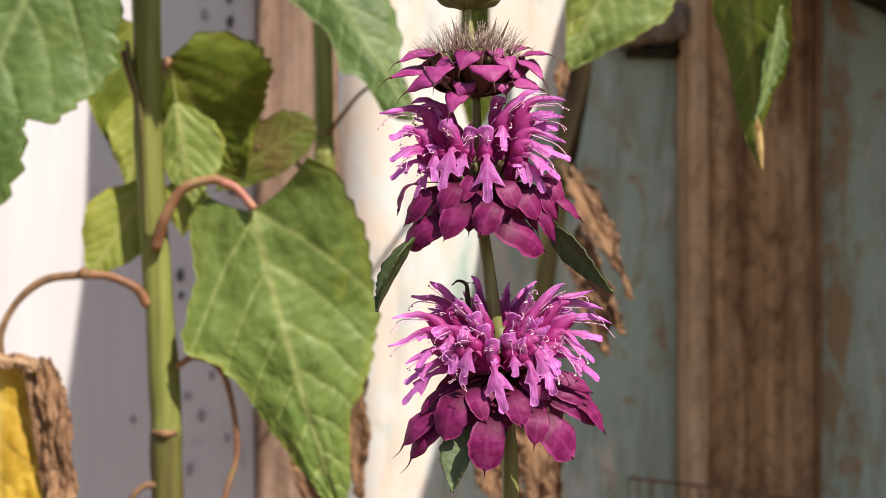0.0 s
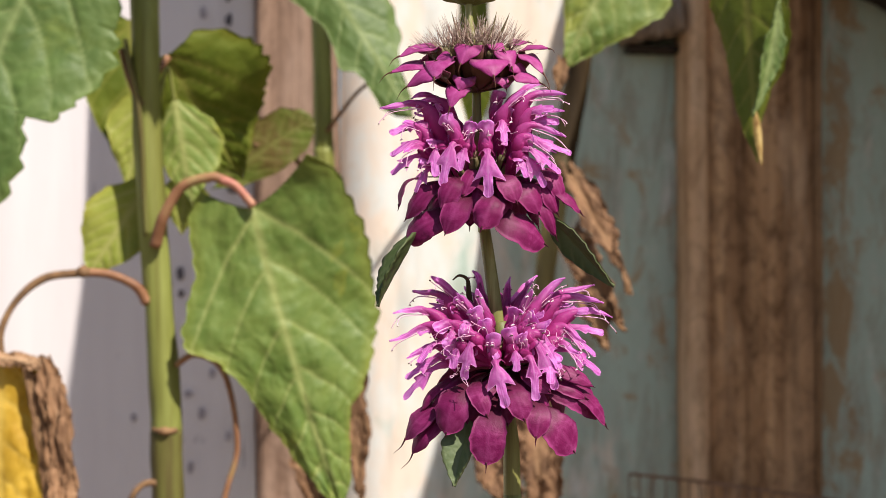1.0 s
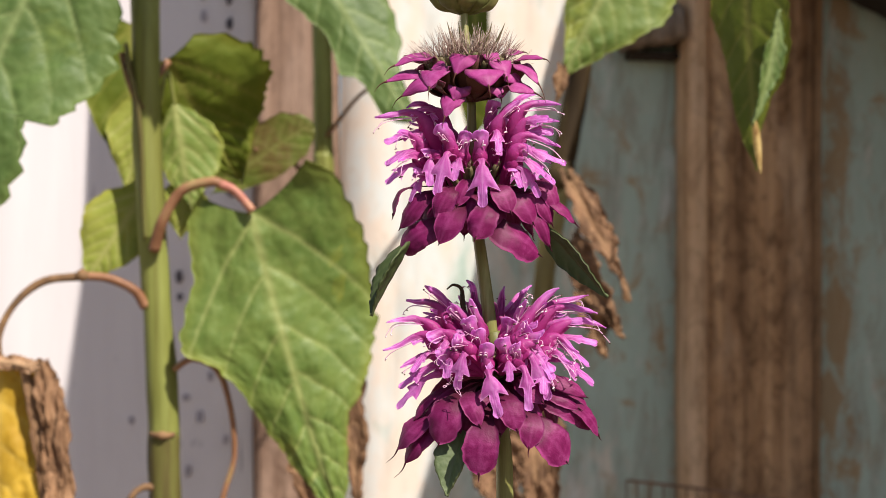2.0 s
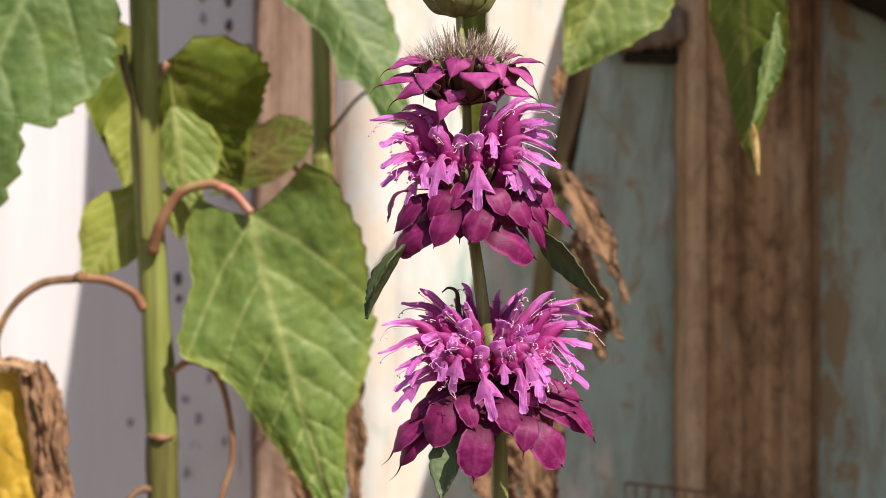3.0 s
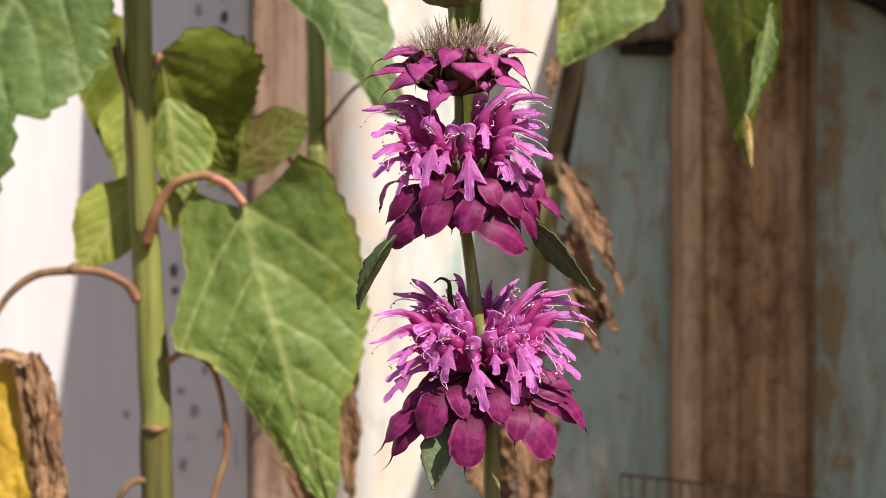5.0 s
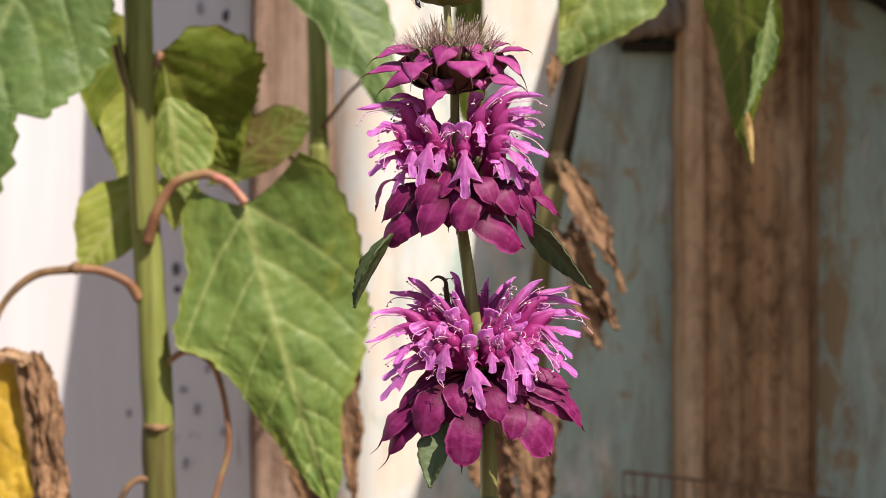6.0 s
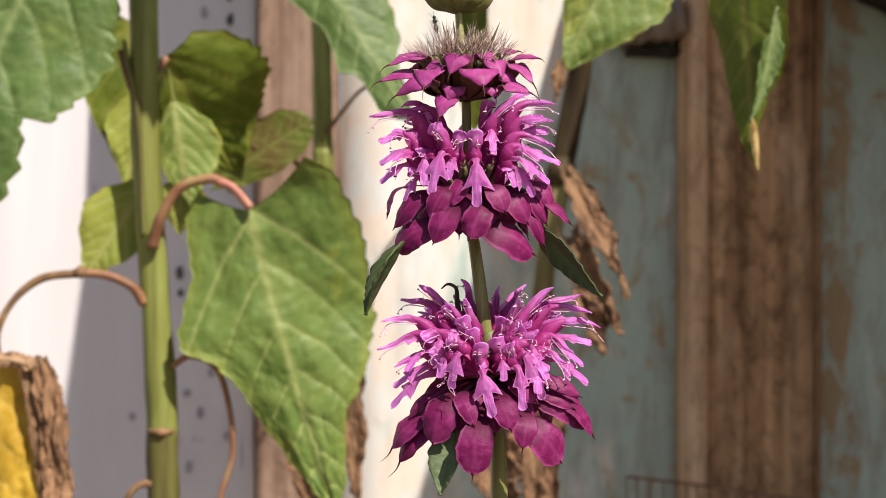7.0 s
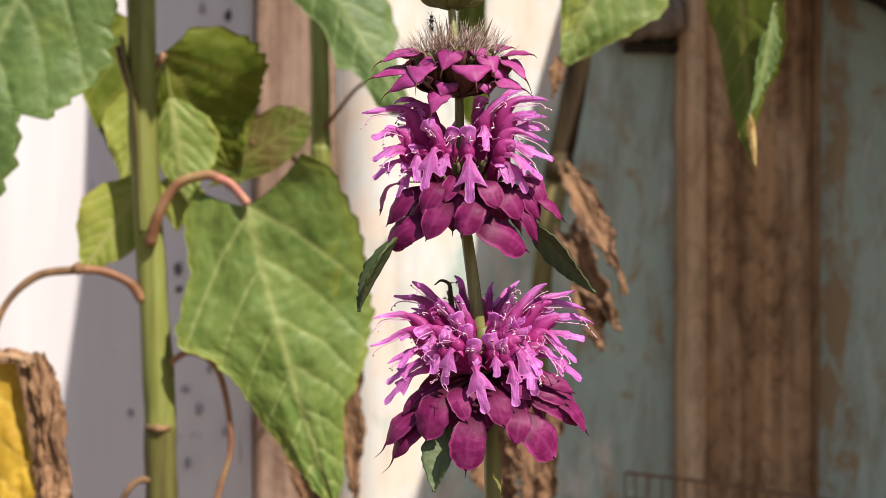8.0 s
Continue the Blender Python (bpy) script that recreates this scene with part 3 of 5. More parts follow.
# Outlines worked back from where the shadow edges fall on the wall.
shade_sheet("roof_1", [(-0.29, -0.02), (-0.190, 0.121), (-0.192, 0.166), (-0.108, 0.27), (-0.028, 0.394), (0.05, 0.51), (0.265, 0.51), (0.167, 0.394), (0.059, 0.27), (-0.0725, 0.12), (-0.17, -0.02)], "unseen grey sheet, outline set by the shadow edges")
shade_sheet("roof_2", [(0.16, -0.02), (0.220, 0.128), (0.277, 0.263), (0.323, 0.394), (0.37, 0.52), (0.45, 0.68), (0.60, 0.85), (0.80, 1.05), (2.4, 1.20), (2.4, -0.02)], "unseen grey sheet that shades the fence wall and post")


def sky_block():
    """An unseen plain board wall, added to cut the skylight on the fence's right end."""
    bm = box(bmesh.new(), (0.95, 0.62, -0.02), (0.975, 1.300, 1.310), 0.002)
    tagged(part("wall_east", bm, WOOD_GREY, None, smooth=False), "unseen plain grey board wall that cuts skylight", "wall", kind="structure")


sky_block()


# ---- sunflowers ----
def stalk(plant, base, points, radii, material, label="", name="stalk"):
    return part(name, tube_mesh(points, radii, sides=16, steps=10, ribs=0.05, rough=0.10), material, plant, label, base)


def petiole(plant, base, points, r0, r1, material, label=""):
    return part("petiole", tube_mesh(points, [r0, (r0 + r1) / 2 * 0.9, r1], sides=8, steps=8, rough=0.12), material, plant, label, base)


def leaf(plant, base, material, label, *place, **shape):
    return part("leaf", leaf_mesh(*place, **shape), material, plant, label, base)


def sunflower_by_the_white_board():
    base = (-0.1548, 0.780, 0.0)
    plant = thing("sunflower", base, "tall green sunflower with drooping toothed leaves and some withered ones", "sunflower", "sunflowers along the fence")
    stalk(plant, base, [(-0.1731, 0.800, 1.1722), (-0.1722, 0.790, 1.0771), (-0.1694, 0.780, 1.0232), (-0.1687, 0.780, 0.9714), (-0.1655, 0.780, 0.9133), (-0.1620, 0.780, 0.8615), (-0.1590, 0.780, 0.8163), (-0.1584, 0.780, 0.7943)],
          [0.0075, 0.0080, 0.0078, 0.0080, 0.0080, 0.0086, 0.0090], STALK)
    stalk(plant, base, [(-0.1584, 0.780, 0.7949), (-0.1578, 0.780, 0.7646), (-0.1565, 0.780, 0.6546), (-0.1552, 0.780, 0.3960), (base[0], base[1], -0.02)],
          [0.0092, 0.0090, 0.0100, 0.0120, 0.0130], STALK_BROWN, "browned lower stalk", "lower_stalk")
    part("leaf_scar", tube_mesh([(-0.1649, 0.774, 0.7964), (-0.1578, 0.771, 0.7955), (-0.1516, 0.775, 0.7956)], [0.0014, 0.0030, 0.0016], sides=8, rough=0.5), PETIOLE_DRY, plant, "pale brown leaf scar", base)
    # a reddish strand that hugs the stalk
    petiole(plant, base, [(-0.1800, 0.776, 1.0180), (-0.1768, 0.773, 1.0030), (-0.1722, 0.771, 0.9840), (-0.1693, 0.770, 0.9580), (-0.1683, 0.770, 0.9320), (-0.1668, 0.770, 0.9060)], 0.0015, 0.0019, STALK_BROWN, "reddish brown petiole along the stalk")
    # an unseen narrow upper leaf, added above the view to shade the stalk
    petiole(plant, base, [(-0.1731, 0.800, 1.1700), (-0.1350, 0.745, 1.2650), (-0.0950, 0.690, 1.2750), (-0.0760, 0.674, 1.2560)], 0.0030, 0.0022, STALK)
    leaf(plant, base, LEAF, "unseen narrow upper green leaf added to shade the stalk", (-0.0760, 0.674, 1.2560), (-0.0745, 0.674, 1.1360), (0.42, -0.48, 0.3), 0.027, bend=0.0, fold=-0.1, lobe=0.0, seed=30.0, teeth=9, tooth=0.06,
         left_shape=((0.0, 0.3), (0.2, 0.9), (0.6, 1.0), (0.85, 0.8), (1.0, 0.0)), right_shape=((0.0, 0.3), (0.2, 0.9), (0.6, 1.0), (0.85, 0.8), (1.0, 0.0)))
    # the large sunlit leaf and its arching petiole
    petiole(plant, base, [(-0.1621, 0.770, 0.9003), (-0.1560, 0.765, 0.9178), (-0.1451, 0.763, 0.9338), (-0.1292, 0.762, 0.9388), (-0.1220, 0.762, 0.9370)], 0.0036, 0.0029, PETIOLE, "brownish arching petiole")
    petiole(plant, base, [(-0.1235, 0.762, 0.9375), (-0.1150, 0.762, 0.9335), (-0.1055, 0.762, 0.9224)], 0.0030, 0.0024, PETIOLE_RED, "pinkish red end of the petiole")
    leaf(plant, base, LEAF, "sunlit green leaf with pale veins", (-0.1070, 0.766, 0.9219), (-0.0555, 0.756, 0.7515), (0.10, -1, 0.32), 0.1125,
         bend=0.04, fold=-0.16, lobe=0.10, seed=1.0, curve=-0.012, teeth=19, tooth=0.08, wave=0.022, rows=230, cols=64, quilt=0.010, ear=0.26,
         left_shape=((0.0, 0.44), (0.05, 0.62), (0.10, 0.66), (0.18, 0.70), (0.27, 0.88), (0.335, 1.0), (0.38, 0.98), (0.44, 0.72), (0.54, 0.54), (0.66, 0.42), (0.77, 0.30), (0.90, 0.16), (1.0, 0.0)),
         right_shape=((0.0, 0.66), (0.05, 0.92), (0.20, 1.06), (0.43, 0.98), (0.55, 0.80), (0.64, 0.60), (0.70, 0.40), (0.78, 0.31), (0.90, 0.20), (1.0, 0.0)))
    # the upper leaf at the picture's side
    petiole(plant, base, [(-0.1710, 0.780, 1.0620), (-0.1846, 0.752, 1.0720), (-0.1990, 0.738, 1.0690), (-0.2105, 0.731, 1.0590)], 0.0034, 0.0026, STALK)
    leaf(plant, base, LEAF_COOL, "broad hanging green leaf", (-0.2105, 0.730, 1.0600), (-0.2773, 0.700, 0.8988), (-0.05, -1, 0.14), 0.126,
         bend=0.03, fold=-0.10, lobe=0.02, seed=2.2, teeth=13, tooth=0.20, wave=0.03, rows=200, cols=60, quilt=0.009,
         right_shape=((0.0, 0.05), (0.01, 0.62), (0.06, 0.74), (0.13, 0.80), (0.26, 0.93), (0.38, 0.82), (0.44, 0.75), (0.49, 0.68), (0.505, 0.47), (0.53, 0.49), (0.57, 0.54), (0.63, 0.60), (0.75, 0.57), (0.87, 0.35), (1.0, 0.0)))
    leaf(plant, base, LEAF_SHADE_OLIVE, "upper green leaf in its own shade", (-0.2280, 0.760, 1.0609), (-0.1800, 0.750, 1.0215), (-0.55, -0.5, -0.7), 0.085, bend=0.05, fold=0.1, seed=3.1, quilt=0.003)
    # the leaves behind the stalk
    petiole(plant, base, [(-0.1679, 0.785, 0.9817), (-0.1657, 0.790, 0.9985), (-0.1595, 0.795, 1.0107)], 0.0030, 0.0022, PETIOLE)
    leaf(plant, base, LEAF_SHADE_OLIVE, "dark green leaf behind the stalk", (-0.1618, 0.800, 1.0124), (-0.1225, 0.840, 0.9404), (-0.05, -0.9, 0.0), 0.090,
         bend=0.02, fold=0.06, left=0.70, right=1.18, lobe=0.05, seed=4.0, teeth=14, tooth=0.16, wave=0.06, quilt=0.006, crumple=0.015)
    petiole(plant, base, [(-0.1666, 0.788, 0.9624), (-0.1622, 0.786, 0.9883), (-0.1577, 0.786, 1.0030), (-0.1540, 0.788, 0.9835)], 0.0015, 0.0011, STALK)
    leaf(plant, base, LEAF_PALE, "pale green young leaf with fine veins", (-0.1538, 0.786, 0.9838), (-0.1437, 0.780, 0.9240), (-0.1, -1, 0.25), 0.043,
         bend=0.04, fold=-0.2, left=0.7, right=1.12, lobe=0.02, seed=5.0, teeth=14, tooth=0.05, left_shape=OVAL, right_shape=OVAL)
    petiole(plant, base, [(-0.1689, 0.775, 0.9806), (-0.1763, 0.775, 0.9935), (-0.1830, 0.780, 1.0128)], 0.0030, 0.0020, PETIOLE_DRY)
    leaf(plant, base, LEAF_SHADE_OLIVE, "yellow-edged green leaf", (-0.2002, 0.875, 1.0460), (-0.1980, 0.870, 0.9348), (0.1, -1, -0.1), 0.052, bend=-0.02, fold=-0.10, left=1.30, right=0.72, seed=6.0, teeth=8, tooth=0.05)
    leaf(plant, base, LEAF_LIME, "yellowing green leaf", (-0.1865, 0.862, 0.9914), (-0.1986, 0.857, 0.9368), (0.1, -1, 0.1), 0.034, bend=0.02, fold=-0.10, left=1.3, right=0.8, seed=6.6, teeth=8, tooth=0.05)
    leaf(plant, base, LEAF_LIME, "yellow-green leaf", (-0.1709, 0.790, 0.9350), (-0.2050, 0.785, 0.8836), (0.1, -1, 0.3), 0.050, bend=0.04, fold=-0.08, quilt=0.003, left=1.0, right=0.8, seed=7.0, teeth=9, tooth=0.05, left_shape=OVAL, right_shape=OVAL)
    leaf(plant, base, LEAF_LIME, "small yellowing leaf", (-0.1486, 0.790, 0.9363), (-0.1513, 0.790, 0.9069), (0.1, -1, 0.1), 0.030, bend=0.1, fold=0.2, seed=7.7, teeth=6)
    # the withered leaf on its long petiole
    petiole(plant, base, [(-0.1677, 0.775, 0.8682), (-0.1740, 0.772, 0.8779), (-0.1880, 0.770, 0.8844), (-0.2024, 0.768, 0.8857)], 0.0032, 0.0026, PETIOLE, "tan curved petiole")
    part("petiole_node", tube_mesh([(-0.1986, 0.768, 0.8854), (-0.2022, 0.767, 0.8857), (-0.2053, 0.767, 0.8854)], [0.0024, 0.0042, 0.0024], sides=8, rough=0.3), PETIOLE_DRY, plant, "", base)
    petiole(plant, base, [(-0.2031, 0.768, 0.8854), (-0.2232, 0.765, 0.8826), (-0.2375, 0.760, 0.8704), (-0.2453, 0.757, 0.8533), (-0.2441, 0.755, 0.8377)], 0.0026, 0.0020, PETIOLE_DRY)
    blunt = ((0.0, 0.35), (0.08, 0.85), (0.3, 1.0), (0.6, 0.95), (0.9, 0.8), (1.0, 0.5))
    leaf(plant, base, LEAF_YELLOW, "withered yellow leaf", (-0.2437, 0.752, 0.8405), (-0.2437, 0.750, 0.7131), (0.2, -1, 0.2), 0.074, right=0.68, bend=0.0, fold=0.1, lobe=0.0, crumple=0.07, seed=8.0, teeth=9, tooth=0.03, wave=0.05, left_shape=blunt, right_shape=blunt)
    leaf(plant, base, LEAF_TAN, "curled brown leaf margin", (-0.2185, 0.746, 0.8400), (-0.2085, 0.742, 0.7050), (0.5, -1, 0.1), 0.0150, bend=0.02, fold=-0.5, vein=0.05, quilt=0.05, lobe=0.0, crumple=0.40, seed=9.3, teeth=7, tooth=0.05, wave=0.10, curve=0.045, rows=160, cols=30, left_shape=blunt, right_shape=blunt)
    leaf(plant, base, LEAF_TAN, "crumpled brown leaf margin", (-0.2135, 0.747, 0.8290), (-0.2065, 0.745, 0.7150), (0.1, -1, 0.4), 0.0110, bend=0.02, fold=0.4, vein=0.05, quilt=0.05, lobe=0.0, crumple=0.5, seed=10.7, teeth=7, tooth=0.05, wave=0.10, rows=160, cols=30, left_shape=blunt, right_shape=blunt)
    leaf(plant, base, LEAF_DRY, "dark brown fold of the withered leaf", (-0.2290, 0.746, 0.8385), (-0.2195, 0.746, 0.7050), (0.2, -1, 0.3), 0.0060, bend=0.0, fold=-0.4, lobe=0.0, crumple=0.5, seed=9.9, teeth=9, tooth=0.05, wave=0.12, curve=0.05, left_shape=blunt, right_shape=blunt)
    leaf(plant, base, LEAF_TAN, "curled brown leaf top", (-0.2480, 0.745, 0.8405), (-0.2190, 0.744, 0.8370), (0.2, -1, 0.3), 0.009, bend=-0.02, fold=-0.5, lobe=0.0, crumple=0.25, seed=9.6, teeth=5, tooth=0.05, wave=0.12, left_shape=blunt, right_shape=blunt)
    # thin dead petioles
    petiole(plant, base, [(-0.1516, 0.775, 0.8329), (-0.1401, 0.770, 0.8390), (-0.1264, 0.770, 0.8327), (-0.1197, 0.772, 0.8139), (-0.1172, 0.775, 0.7847), (-0.1227, 0.775, 0.7638), (-0.1282, 0.775, 0.7429)], 0.0020, 0.0018, PETIOLE)
    petiole(plant, base, [(-0.1587, 0.775, 0.7648), (-0.1685, 0.773, 0.7658), (-0.1752, 0.770, 0.7599), (-0.1816, 0.770, 0.7440)], 0.0022, 0.0018, PETIOLE_DRY)


def sunflower_by_the_brown_board():
    base = (-0.0825, 1.000, 0.0)
    plant = thing("sunflower", base, "slim sunflower by the brown board with a few leaves", "sunflower", "sunflowers along the fence")
    stalk(plant, base, [(-0.0887, 1.000, 1.2071), (-0.0879, 1.000, 1.0828), (-0.0874, 1.000, 0.9999), (-0.0870, 1.000, 0.9717)], [0.0072, 0.0072, 0.0074], STALK)
    stalk(plant, base, [(-0.0870, 1.000, 0.9725), (-0.0862, 1.000, 0.9170), (-0.0845, 1.000, 0.6683), (base[0], base[1], -0.02)], [0.0078, 0.0080, 0.0110], STALK, "pale lower stalk", "lower_stalk")
    leaf(plant, base, LEAF_COOL, "broad green leaf seen from its sunlit side", (-0.0870, 0.860, 1.0910), (-0.0171, 0.840, 0.9822), (0.1, -1, 0.35), 0.066, bend=0.06, fold=-0.2, left=1.1, right=1.0, seed=11.0, teeth=9, lobe=0.1,
         left_shape=((0.0, 0.7), (0.2, 0.75), (0.3, 0.60), (0.42, 0.45), (0.55, 0.56), (0.63, 0.66), (0.68, 0.44), (0.75, 0.38), (0.88, 0.38), (0.95, 0.24), (1.0, 0.0)),
         right_shape=((0.0, 0.5), (0.2, 0.95), (0.45, 0.90), (0.62, 0.72), (0.70, 0.42), (0.82, 0.26), (0.93, 0.16), (1.0, 0.0)))
    petiole(plant, base, [(-0.0862, 0.990, 1.0809), (-0.0863, 0.930, 1.1047), (-0.0870, 0.860, 1.0910)], 0.0030, 0.0022, STALK)
    petiole(plant, base, [(-0.0870, 0.990, 0.9414), (-0.0960, 0.930, 0.9543), (-0.1036, 0.880, 0.9653), (-0.1194, 0.868, 0.9644)], 0.0022, 0.0016, PETIOLE_DRY)
    leaf(plant, base, LEAF_BROWNISH, "small olive leaf with a browned margin", (-0.1428, 0.870, 0.9429), (-0.0828, 0.865, 0.9821), (-0.7, -0.6, -0.35), 0.037, bend=0.03, fold=0.05, crumple=0.03, quilt=0.003, seed=12.0, teeth=9, tooth=0.05,
         left_shape=((0.0, 0.2), (0.2, 0.7), (0.5, 1.0), (0.8, 0.9), (0.95, 0.5), (1.0, 0.1)), right_shape=((0.0, 0.2), (0.2, 0.7), (0.5, 1.0), (0.8, 0.9), (0.95, 0.5), (1.0, 0.1)))
    petiole(plant, base, [(-0.0849, 0.995, 0.9829), (-0.0731, 0.985, 0.9963), (-0.0617, 0.980, 1.0093), (-0.0501, 0.975, 1.0184)], 0.0018, 0.0014, PETIOLE_DRY)
    # withered foliage low on the stalk
    leaf(plant, base, LEAF_DRY, "dark withered hanging leaf", (-0.0701, 0.900, 0.8556), (-0.0531, 0.890, 0.7307), (0.2, -1, 0.0), 0.036, bend=0.0, fold=0.3, crumple=0.2, seed=13.0, teeth=9)
    leaf(plant, base, LEAF_DRY, "withered brown leaf", (-0.0854, 0.920, 0.7784), (-0.0845, 0.910, 0.7043), (0.2, -1, 0.0), 0.034, bend=0.0, fold=0.3, crumple=0.2, seed=14.0, teeth=9)


def sunflower_by_the_post():
    base = (0.0726, 1.200, 0.0)
    plant = thing("sunflower", base, "browned sunflower stalk hung with withered brown leaves", "sunflower", "sunflowers along the fence")
    stalk(plant, base, [(0.1447, 1.200, 1.2188), (0.1284, 1.210, 1.1011), (0.1183, 1.220, 1.0320), (0.1042, 1.220, 0.9612)], [0.0096, 0.0101, 0.0108], STALK_SHADED)
    stalk(plant, base, [(0.1052, 1.220, 0.9652), (0.0923, 1.210, 0.8855), (0.0858, 1.210, 0.8002), (0.0782, 1.210, 0.5194), (base[0], base[1], -0.02)], [0.0108, 0.0092, 0.0096, 0.0100, 0.0110], STALK_TAN, "yellowish tan lower stalk", "lower_stalk")
    part("stalk_node", tube_mesh([(0.1092, 1.220, 0.9774), (0.1046, 1.213, 0.9669), (0.1011, 1.220, 0.9581)], [0.0108, 0.0130, 0.0100], sides=12, rough=0.2), STALK_SHADED, plant, "", base)
    petiole(plant, base, [(0.1383, 1.200, 1.1939), (0.1003, 1.120, 1.1929), (0.0564, 1.000, 1.1615), (0.0244, 0.950, 1.1327)], 0.0028, 0.0020, STALK)
    leaf(plant, base, LEAF_SHADE_OLIVE, "narrow hanging green leaf", (0.0236, 0.950, 1.1347), (0.0213, 0.950, 0.9807), (-0.5, -0.8, -0.4), 0.027, bend=0.02, fold=-0.1, seed=20.5, teeth=12, lobe=0.0, quilt=0.004,
         left_shape=((0.0, 0.3), (0.3, 0.9), (0.6, 1.0), (0.85, 0.85), (0.95, 0.5), (1.0, 0.0)), right_shape=((0.0, 0.3), (0.3, 0.7), (0.6, 0.85), (0.85, 0.9), (0.95, 0.5), (1.0, 0.0)))
    leaf(plant, base, LEAF_DRY, "withered brown leaf", (0.0871, 0.930, 0.9482), (0.1268, 0.900, 0.8698), (0.3, -1, 0.2), 0.021, bend=0.05, fold=0.5, crumple=0.30, seed=17.0, teeth=8)
    leaf(plant, base, LEAF_DRY, "withered brown leaf", (0.0881, 0.920, 0.9080), (0.1179, 0.900, 0.8437), (-0.5, -1, 0.2), 0.025, bend=0.05, fold=0.5, crumple=0.30, seed=18.0, teeth=8)
    leaf(plant, base, LEAF_DRY, "withered brown leaf", (0.0928, 0.910, 0.8702), (0.1085, 0.900, 0.8325), (0.5, -1, 0.4), 0.028, bend=0.05, fold=0.3, crumple=0.25, seed=18.6, teeth=8)
    leaf(plant, base, LEAF_DRY, "withered tan leaf low on the stalk", (0.0600, 0.920, 0.8041), (0.0670, 0.900, 0.7000), (0.1, -1, 0.2), 0.040, bend=0.05, fold=0.4, crumple=0.25, seed=19.0, teeth=8)
    leaf(plant, base, LEAF_DRY, "withered brown leaf low on the stalk", (0.0366, 0.920, 0.7784), (0.0451, 0.900, 0.7064), (-0.3, -1, 0.2), 0.036, bend=0.05, fold=0.4, crumple=0.25, seed=19.7, teeth=8)


def sunflower_before_the_post():
    base = (0.300, 0.735, 0.0)
    plant = thing("sunflower", base, "sunflower before the timber post with hanging green leaves", "sunflower", "sunflowers along the fence")
    stalk(plant, base, [(0.300, 0.735, -0.02), (0.302, 0.735, 0.50), (0.298, 0.735, 0.95), (0.290, 0.736, 1.16)], [0.012, 0.010, 0.008, 0.006], STALK)
    petiole(plant, base, [(0.297, 0.735, 1.00), (0.250, 0.750, 1.085), (0.170, 0.785, 1.115), (0.1097, 0.800, 1.0827)], 0.0030, 0.0022, STALK)
    leaf(plant, base, LEAF, "green leaf with serrated margin", (0.1097, 0.800, 1.0827), (0.0701, 0.790, 1.0018), (0.1, -1, 0.35), 0.066, bend=0.06, fold=-0.2, left=0.72, right=1.25, seed=15.0, teeth=11)
    part("dry_leaf_tip", leaf_mesh((0.0692, 0.788, 1.0074), (0.0674, 0.790, 0.9848), (0.3, -1, 0), 0.009, crumple=0.2, seed=15.5, teeth=4, rows=30, cols=10), LEAF_DRY, plant, "shrivelled brown leaf tip", base)
    petiole(plant, base, [(0.292, 0.736, 1.08), (0.245, 0.715, 1.120), (0.180, 0.685, 1.100), (0.1494, 0.670, 1.0552)], 0.0030, 0.0020, STALK)
    leaf(plant, base, LEAF_SHADE_OLIVE, "folded hanging leaf with a browned tip", (0.1477, 0.670, 1.0558), (0.1526, 0.660, 0.9397), (-0.75, -0.9, -0.45), 0.040, bend=0.0, fold=-0.12, quilt=0.004, lobe=0.0, seed=16.0, teeth=13,
         left_shape=((0.0, 0.6), (0.29, 1.05), (0.53, 0.72), (0.72, 0.52), (0.86, 0.32), (1.0, 0.0)), right_shape=((0.0, 0.6), (0.29, 1.10), (0.50, 1.08), (0.62, 0.85), (0.72, 0.42), (0.86, 0.14), (1.0, 0.0)))
    part("curled_margin", leaf_mesh((0.1620, 0.652, 1.0155), (0.1495, 0.652, 0.9610), (0.5, -0.8, 0.3), 0.0125, bend=0.0, fold=0.3, lobe=0.0, seed=16.8, teeth=6, tooth=0.4, rows=60, cols=14, curve=0.03, crumple=0.16, left_shape=OVAL, right_shape=OVAL), LEAF_COOL, plant, "pale curled-over leaf margin", base)
    part("browned_tip", leaf_mesh((0.1510, 0.657, 0.9657), (0.1542, 0.657, 0.9376), (-0.1, -1, 0.05), 0.0040, bend=0.0, fold=-0.5, lobe=0.0, seed=16.4, teeth=5, rows=30, cols=10, left_shape=OVAL, right_shape=OVAL), PETIOLE_TAN, plant, "tan withered leaf tip", base)


sunflower_by_the_white_board()
sunflower_by_the_brown_board()
sunflower_by_the_post()
sunflower_before_the_post()


# ---- the bee balm ----
BALM_BASE = (0.0125, 0.36, 0.0)
bee_balm = thing("bee_balm", BALM_BASE, "bee balm spike with stacked whorls of magenta bracts and pink-purple florets", "flower")
MM = 0.001


def outward(az):
    """The level direction at az degrees round the stem: 0 towards the viewer, 90 to the right."""
    return Vector((math.sin(radians(az)), -math.cos(radians(az)), 0))


def bezier(a, b, c, d, t):
    s = 1 - t
    return a * s ** 3 + b * (3 * s * s * t) + c * (3 * s * t * t) + d * t ** 3


